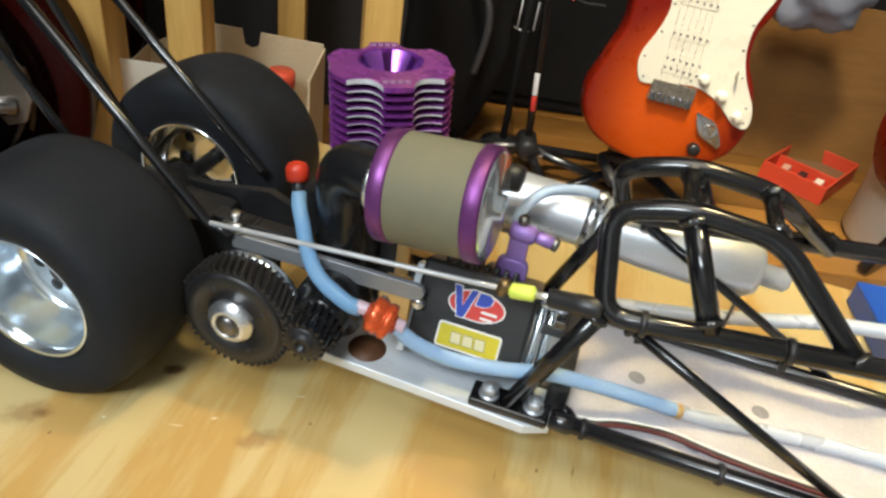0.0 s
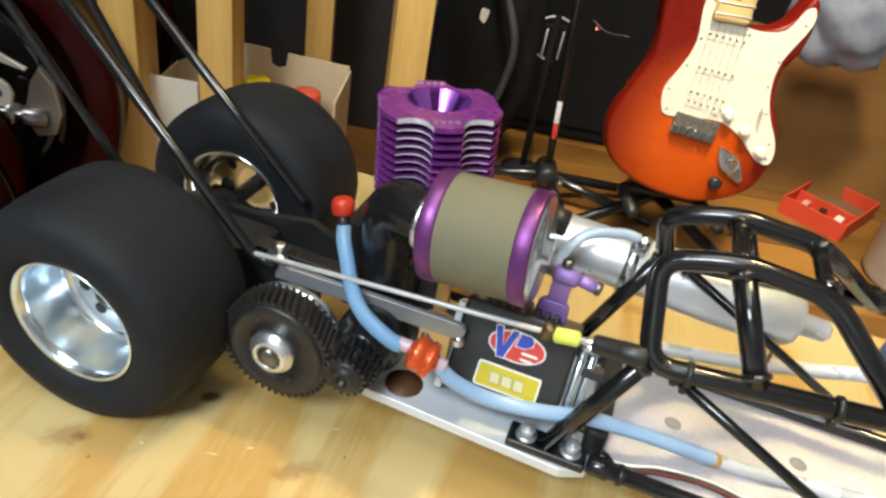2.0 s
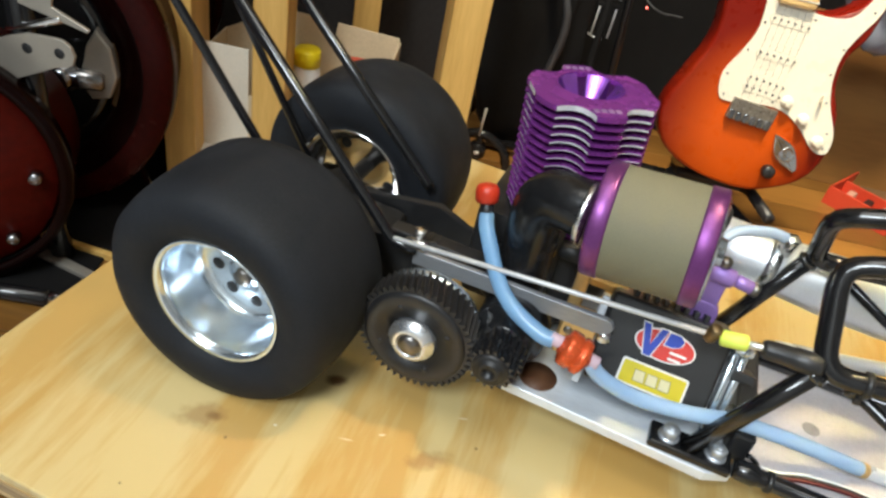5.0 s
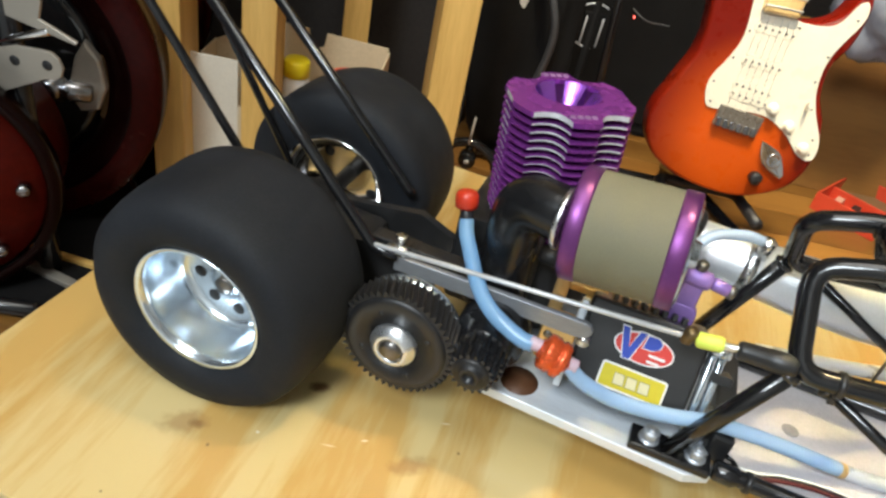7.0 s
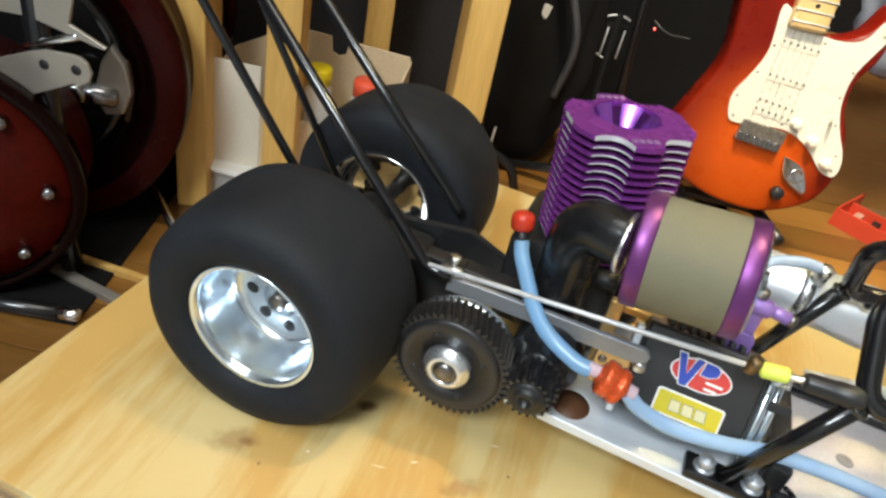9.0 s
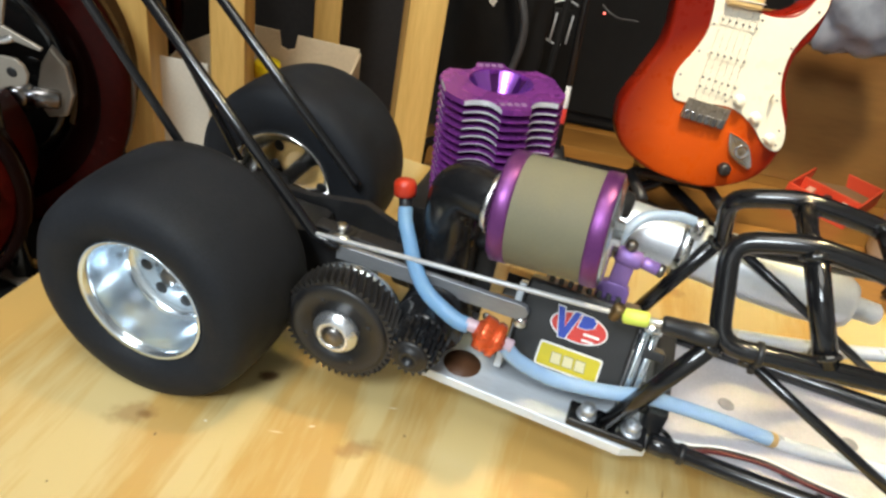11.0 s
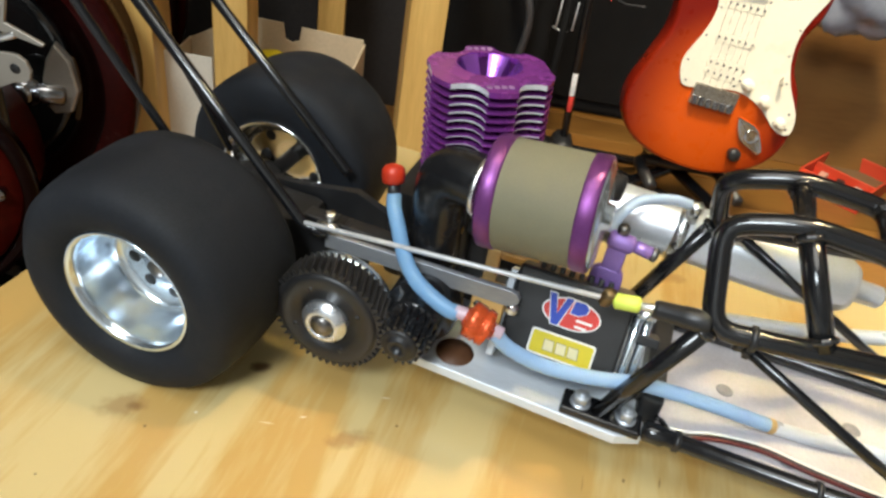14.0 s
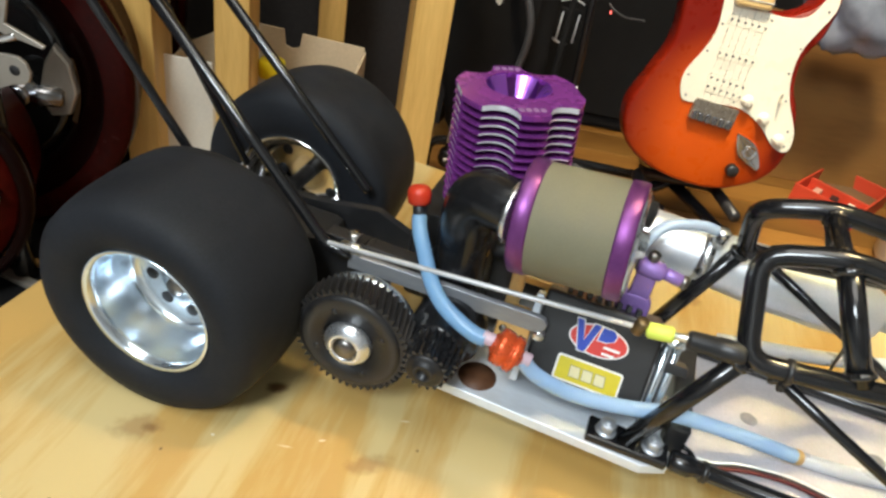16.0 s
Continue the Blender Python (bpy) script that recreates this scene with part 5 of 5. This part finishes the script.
# loose laths and a stand foot on the floor by the drum
for x0, y0, x1, y1, w, mat in ((-0.545, 0.675, -0.425, 0.640, 0.006, BRACKET), (-0.56, 0.705, -0.43, 0.690, 0.004, STUD)):
    ob = part("wooden_lath", box(bmesh.new(), (0, -w, 0), (math.hypot(x1 - x0, y1 - y0), w, 0.010), 0.001), mat)
    ob.matrix_world = room(x0, y0, FLOOR_Z, 0, 0, math.degrees(math.atan2(y1 - y0, x1 - x0)))
    tagged(ob, "thin wooden lath lying on the floor", "lath", "laths on the floor")
cst = thing("cymbal_stand", room(-0.57, 0.60, FLOOR_Z), "black tubular stand leg with bright tip on the floor", "stand")
bm = bmesh.new()
rod(bm, (-0.06, -0.012, 0.010), (0.080, 0.004, 0.010), 0.009, 18)
part("leg", bm, BLACK_TUBE, cst)
bm = bmesh.new()
rod(bm, (0.080, 0.004, 0.010), (0.102, 0.007, 0.010), 0.0075, 18)
part("tip", bm, CHROME, cst)

# ---------- behind the guitar ----------
mic = thing("microphone_stand", room(0.10, 1.17, FLOOR_Z), "black microphone stand with a printed strip on its pole", "microphone stand")
bm = bmesh.new()
rod(bm, (0.016, -0.02, 0.02), (-0.030, -0.02, 0.62), 0.0065, 20)
pole = part("pole", bm, BLACK_TUBE, mic)
for z0, z1, mat in ((0.118, 0.144, RED_INK), (0.145, 0.182, WHITE_INK)):
    bm = bmesh.new()
    lo, hi = Vector((0.016, -0.0235, 0.02)), Vector((-0.030, -0.0235, 0.62))
    lathe(bm, lo + (hi - lo) * ((z0 - 0.02) / 0.6), lo + (hi - lo) * ((z1 - 0.02) / 0.6), [(0.0043, 0), (0.0045, 0.02), (0.0045, 0.98), (0.0043, 1)], 20)
    part("printed_band", bm, mat, pole)
bm = bmesh.new()
rod(bm, (0.012, -0.05, 0.055), (0.012, 0.01, 0.055), 0.018, 24)
part("clutch", bm, BLACK_PLASTIC, mic)
bm = bmesh.new()
rod(bm, (0.030, -0.052, 0.055), (0.036, -0.058, 0.055), 0.005, 14)
part("clutch_screw", bm, CHROME, mic)
for x, y in ((-0.16, 0.02), (0.20, 0.06), (0.20, -0.05), (0.06, -0.14)):
    bm = bmesh.new()
    rod(bm, (0.014, -0.02, 0.050), (x, y, 0.010), 0.008, 14)
    part("foot", bm, BLACK_TUBE, mic)
bm = bmesh.new()
rod(bm, (0.06, -0.14, 0.012), (0.13, -0.20, 0.012), 0.0075, 14)
part("sleeve", bm, WHITE_PLASTIC, mic, "pale plastic sleeve on a foot")

# dark padded bag between the studs and the stands
bagk = thing("padded_gig_bag", room(-0.03, 1.22, FLOOR_Z), "black padded gig bag leaning on the wall", "bag")
bm = bmesh.new()
bmesh.ops.create_icosphere(bm, subdivisions=4, radius=1.0)
for v in bm.verts:
    n = noise.noise(v.co * 2.3) * 0.16 + noise.noise(v.co * 6.0) * 0.05
    v.co = Vector((v.co.x * 0.085 * (1 + n), v.co.y * 0.05 * (1 + n), 0.22 + v.co.z * 0.22 * (1 + 0.4 * n)))
smooth(bm, 180)
part("cover", bm, DARK, bagk)
bm = bmesh.new()
hose(bm, [(-0.02, -0.05, 0.40), (0.03, -0.075, 0.30), (0.045, -0.075, 0.24), (0.035, -0.06, 0.16)], 0.006, 12)
part("strap", bm, CABLE_GREY, bagk)
bm = bmesh.new()
box(bm, (-0.075, -0.048, 0.235), (-0.062, -0.045, 0.285), 0.002, pose(0, 0, 0, 0, 12, 0))
part("tag", bm, WHITE_PLASTIC, bagk, "small white tag")

amp = thing("guitar_amplifier", room(0.17, 1.42, FLOOR_Z), "black guitar amplifier cabinet with cable", "amplifier")
bm = bmesh.new()
box(bm, (-0.28, 0.0, 0.0), (0.20, 0.22, 0.52), 0.012)
part("cabinet", bm, DARK, amp)
bm = bmesh.new()
box(bm, (-0.25, -0.006, 0.03), (0.17, 0.001, 0.40), 0.004)
part("grille", bm, DARK, amp)
bm = bmesh.new()
box(bm, (-0.25, -0.008, 0.42), (0.17, 0.001, 0.49), 0.003)
panel = part("control_panel", bm, BLACK_GLOSS, amp)
LED = bpy.data.materials.new("red_pilot_light")
LED.use_nodes = True
LED.node_tree.nodes["Principled BSDF"].inputs["Emission Color"].default_value = (1.0, 0.04, 0.02, 1)
LED.node_tree.nodes["Principled BSDF"].inputs["Emission Strength"].default_value = 4.0
bm = bmesh.new()
rod(bm, (0.0, -0.012, 0.232), (0.0, -0.004, 0.232), 0.0015, 12)
part("pilot_light", bm, LED, amp, "small red pilot light")
cable = thing("cable_loop", room(0.038, 1.30, -0.178), "thick dull grey cable hanging with a thin lead", "cable")
bm = bmesh.new()
hose(bm, [(-0.040, 0.0, 0.26), (-0.046, 0.0, 0.14), (-0.044, 0.0, 0.06), (-0.036, 0.0, 0.010), (-0.018, 0.0, -0.030), (0.006, 0.0, -0.052)], 0.0055, 10, 6)
part("loop", bm, CABLE_GREY, cable)
bm = bmesh.new()
hose(bm, [(0.106, 0.0, 0.052), (0.120, -0.01, 0.044), (0.138, -0.01, 0.038), (0.156, 0.0, 0.036), (0.172, 0.0, 0.036)], 0.0014, 8)
part("lead", bm, CABLE_GREY, cable, "thin dull grey lead")

# leaning panel, plastic bag, box of bits
pan2 = part("leaning_board", box(bmesh.new(), (-0.14, 0.0, 0.0), (0.30, 0.012, 0.30), 0.002), PANELWOOD)
pan2.matrix_world = room(0.56, 1.36, FLOOR_Z, -10, 0, 0)
tagged(pan2, "brown wooden board leaning by the wall", "board")
pb2 = thing("plastic_bag", room(0.53, 1.27, -0.045), "crumpled translucent plastic bag on a brown board", "plastic bag")
bm = bmesh.new()
bmesh.ops.create_icosphere(bm, subdivisions=4, radius=1.0)
for v in bm.verts:
    q = Vector((v.co.x * 2.6 + v.co.z * 1.2, v.co.y * 2.0, v.co.z * 0.9 - v.co.x * 0.4))
    n = noise.noise(q * 0.9) * 0.35 + abs(noise.noise(q * 1.5)) * 0.22
    v.co = Vector((v.co.x * 0.085 * (1 + n), v.co.y * 0.04 * (1 + n), v.co.z * 0.07 * (1 + n)))
smooth(bm, 180)
part("film", bm, BAG, pb2)

tray = thing("parts_tray", room(0.668, 1.300, FLOOR_Z, 0, 0, 48), "open orange-red plastic parts tray on the floor", "tray")
for lo, hi in (((-0.085, -0.06, 0.0), (0.085, 0.06, 0.004)), ((-0.085, -0.06, 0.004), (0.085, -0.056, 0.035)), ((-0.085, 0.056, 0.004), (0.085, 0.06, 0.035)), ((-0.085, -0.056, 0.004), (-0.081, 0.056, 0.035)), ((0.081, -0.056, 0.004), (0.085, 0.056, 0.035)), ((-0.015, -0.056, 0.004), (-0.011, 0.056, 0.030))):
    part("wall", box(bmesh.new(), lo, hi, 0.001), TRAY_RED, tray)
part("lining", box(bmesh.new(), (-0.010, -0.055, 0.0041), (0.080, 0.055, 0.010), 0.001), DULL_TAN, tray, "brown grey lining")
for k in range(3):
    ob = part("small_part", box(bmesh.new(), (-0.030, -0.007, 0), (0.030, 0.007, 0.016), 0.002), (CARD_PALE, BLACK_PLASTIC, PINK_CARD)[k])
    ob.matrix_world = room(0.668, 1.300, FLOOR_Z + 0.004, 0, 0, 48) @ pose(-0.048, -0.033 + 0.032 * k, 0, 0, 0, 4)
    tagged(ob, ("pale oblong", "black oblong", "pinkish oblong")[k] + " part lying in the red tray", "part", "parts in the tray")

g2 = thing("acoustic_guitar", room(0.742, 1.02, -0.17, -8, 0, 0), "amber brown guitar body on a stand", "guitar")
bm = prism(bmesh.new(), [(p.x, p.z) for p in curve_points([(-0.12, 0, 0.20), (-0.105, 0, 0.12), (-0.13, 0, 0.05), (-0.14, 0, -0.02), (-0.11, 0, -0.09), (-0.03, 0, -0.13), (0.06, 0, -0.12), (0.13, 0, -0.07), (0.15, 0, 0.0), (0.12, 0, 0.08), (0.10, 0, 0.14), (0.12, 0, 0.20), (0.05, 0, 0.25), (-0.07, 0, 0.25)], 6, True)], 0.0, 0.05, 0.006)
smooth(bm, 50)
part("body", bm, BURST, g2)
bm = bmesh.new()
hose(bm, [(-0.135, -0.02, 0.10), (-0.125, -0.035, 0.04), (-0.10, -0.03, -0.01)], 0.010, 12)
part("stand_arm", bm, BLACK_TUBE, g2)
bm = bmesh.new()
corner_tube(bm, [(0.0, 0.06, 0.20), (0.0, 0.06, -0.10), (-0.10, 0.0, -0.222)], 0.009, 0.02)
corner_tube(bm, [(0.0, 0.06, -0.10), (0.10, 0.0, -0.222)], 0.009, 0.02)
part("stand_leg", bm, BLACK_TUBE, g2)

# fuel jug on the floor and a blue can on the plywood
jug = thing("fuel_jug", room(0.752, 1.10, FLOOR_Z), "frosted white plastic jug with red and green label", "jug")
bm = bmesh.new()
lathe(bm, (0, 0, 0), (0, 0, 0.335), [(0, 0), (0.082, 0), (0.090, 0.03), (0.090, 0.62), (0.085, 0.74), (0.055, 0.90), (0.022, 0.97), (0.022, 1.0), (0, 1.0)], 40)
part("body", bm, JUG, jug)
bm = bmesh.new()
lathe(bm, (0, 0, 0.325), (0, 0, 0.352), [(0.024, 0), (0.026, 0.05), (0.026, 0.9), (0.022, 1), (0, 1)], 28)
part("cap", bm, WHITE_PLASTIC, jug)
GREEN_INK = material("green_ink", (0.25, 0.42, 0.03), 0.4, spread=0.05)
for z0, z1, mat in ((0.055, 0.130, RED_INK), (0.025, 0.053, GREEN_INK)):
    bm = bmesh.new()
    row = []
    for k in range(15):
        a = radians(-115 + 8 * k)
        row.append([bm.verts.new((0.0912 * math.cos(a), 0.0912 * math.sin(a), z)) for z in (z0, z1)])
    for a, b in zip(row, row[1:]):
        bm.faces.new((a[0], b[0], b[1], a[1]))
    bmesh.ops.solidify(bm, geom=bm.faces[:], thickness=0.0006)
    part("label", bm, mat, jug)
can = thing("blue_box", pose(0.111, 0.335, 0.0, 0, 0, 8), "blue printed carton with pale frame lying on plywood", "carton")
bm = bmesh.new()
box(bm, (-0.028, -0.030, 0.0004), (0.045, 0.030, 0.012), 0.0008)
part("carton", bm, BLUE_BOX, can)
for lo, hi in (((-0.012, -0.024, 0.0119), (-0.0105, 0.006, 0.0122)), ((0.010, -0.024, 0.0119), (0.0115, 0.006, 0.0122)), ((-0.0105, -0.024, 0.0119), (0.010, -0.0225, 0.0122)), ((-0.0105, 0.0045, 0.0119), (0.010, 0.006, 0.0122))):
    part("printed_bar", box(bmesh.new(), lo, hi), WHITE_INK, can)


# chrome wire holder far back between the bag and the stand
holder = thing("wire_holder", room(0.080, 1.25, FLOOR_Z), "chrome wire loop with two prongs on a thin black pole", "holder")
bm = bmesh.new()
hose(bm, [(0.036 * math.cos(math.radians(a)), 0, 0.246 + 0.036 * math.sin(math.radians(a))) for a in range(60, 300, 20)], 0.0016, 8)
part("loop", bm, WIRE, holder, "thin chrome loop")
for x in (-0.014, 0.013):
    bm = bmesh.new()
    rod(bm, (x, -0.006, 0.215), (x + 0.001, -0.006, 0.262), 0.0016, 10)
    part("prong", bm, WIRE, holder)
bm = bmesh.new()
box(bm, (-0.018, -0.004, 0.255), (0.018, 0.004, 0.268), 0.002)
rod(bm, (0.0, 0.0, 0.004), (0.0, 0.0, 0.284), 0.006, 16)
part("pole", bm, DARK, holder)
bm = bmesh.new()
lathe(bm, (0, 0, 0.0), (0, 0, 0.012), [(0, 0), (0.040, 0), (0.040, 0.4), (0.012, 1), (0, 1)], 28)
part("foot", bm, BLACK_PLASTIC, holder)

# dark clamp with a bright pin, low beside the stud
clamp = thing("stand_clamp", room(-0.077, 1.100, FLOOR_Z), "black stand clamp with a bright steel pin", "clamp")
bm = bmesh.new()
corner_tube(bm, [(-0.030, 0.0, 0.008), (-0.028, 0.0, 0.062), (0.010, 0.0, 0.072), (0.046, 0.0, 0.050), (0.060, 0.0, 0.008)], 0.0075, 0.015)
lathe(bm, (0.004, -0.012, 0.040), (0.004, 0.012, 0.040), [(0, 0), (0.013, 0), (0.014, 0.2), (0.014, 0.8), (0.013, 1), (0, 1)], 24)
rod(bm, (0.004, 0.0, 0.040), (0.004, 0.0, 0.066), 0.006, 14)
part("frame", bm, BLACK_TUBE, clamp)
bm = bmesh.new()
rod(bm, (0.002, -0.010, 0.070), (0.004, -0.010, 0.118), 0.0022, 10)
rod(bm, (0.000, -0.014, 0.040), (0.008, -0.014, 0.042), 0.0030, 10)
part("pin", bm, WIRE, clamp, "bright steel pin")

# floor boards, laid last
plank_me = None
for row in range(20):
    for k in range(4):
        x0 = -2.2 + 1.15 * k
        w, y0 = 0.085, 0.30 + 0.085 * row
        if plank_me is None:
            plank = part("plank", box(bmesh.new(), (0.0007, 0.0007, -0.006), (1.1493, w - 0.0007, 0.0), 0.0012), FLOORWOOD, floor)
            plank_me = plank.data
        else:
            plank = new("plank", plank_me)
            plank.parent = floor
        plank.matrix_local = pose(x0, y0, FLOOR_Z)
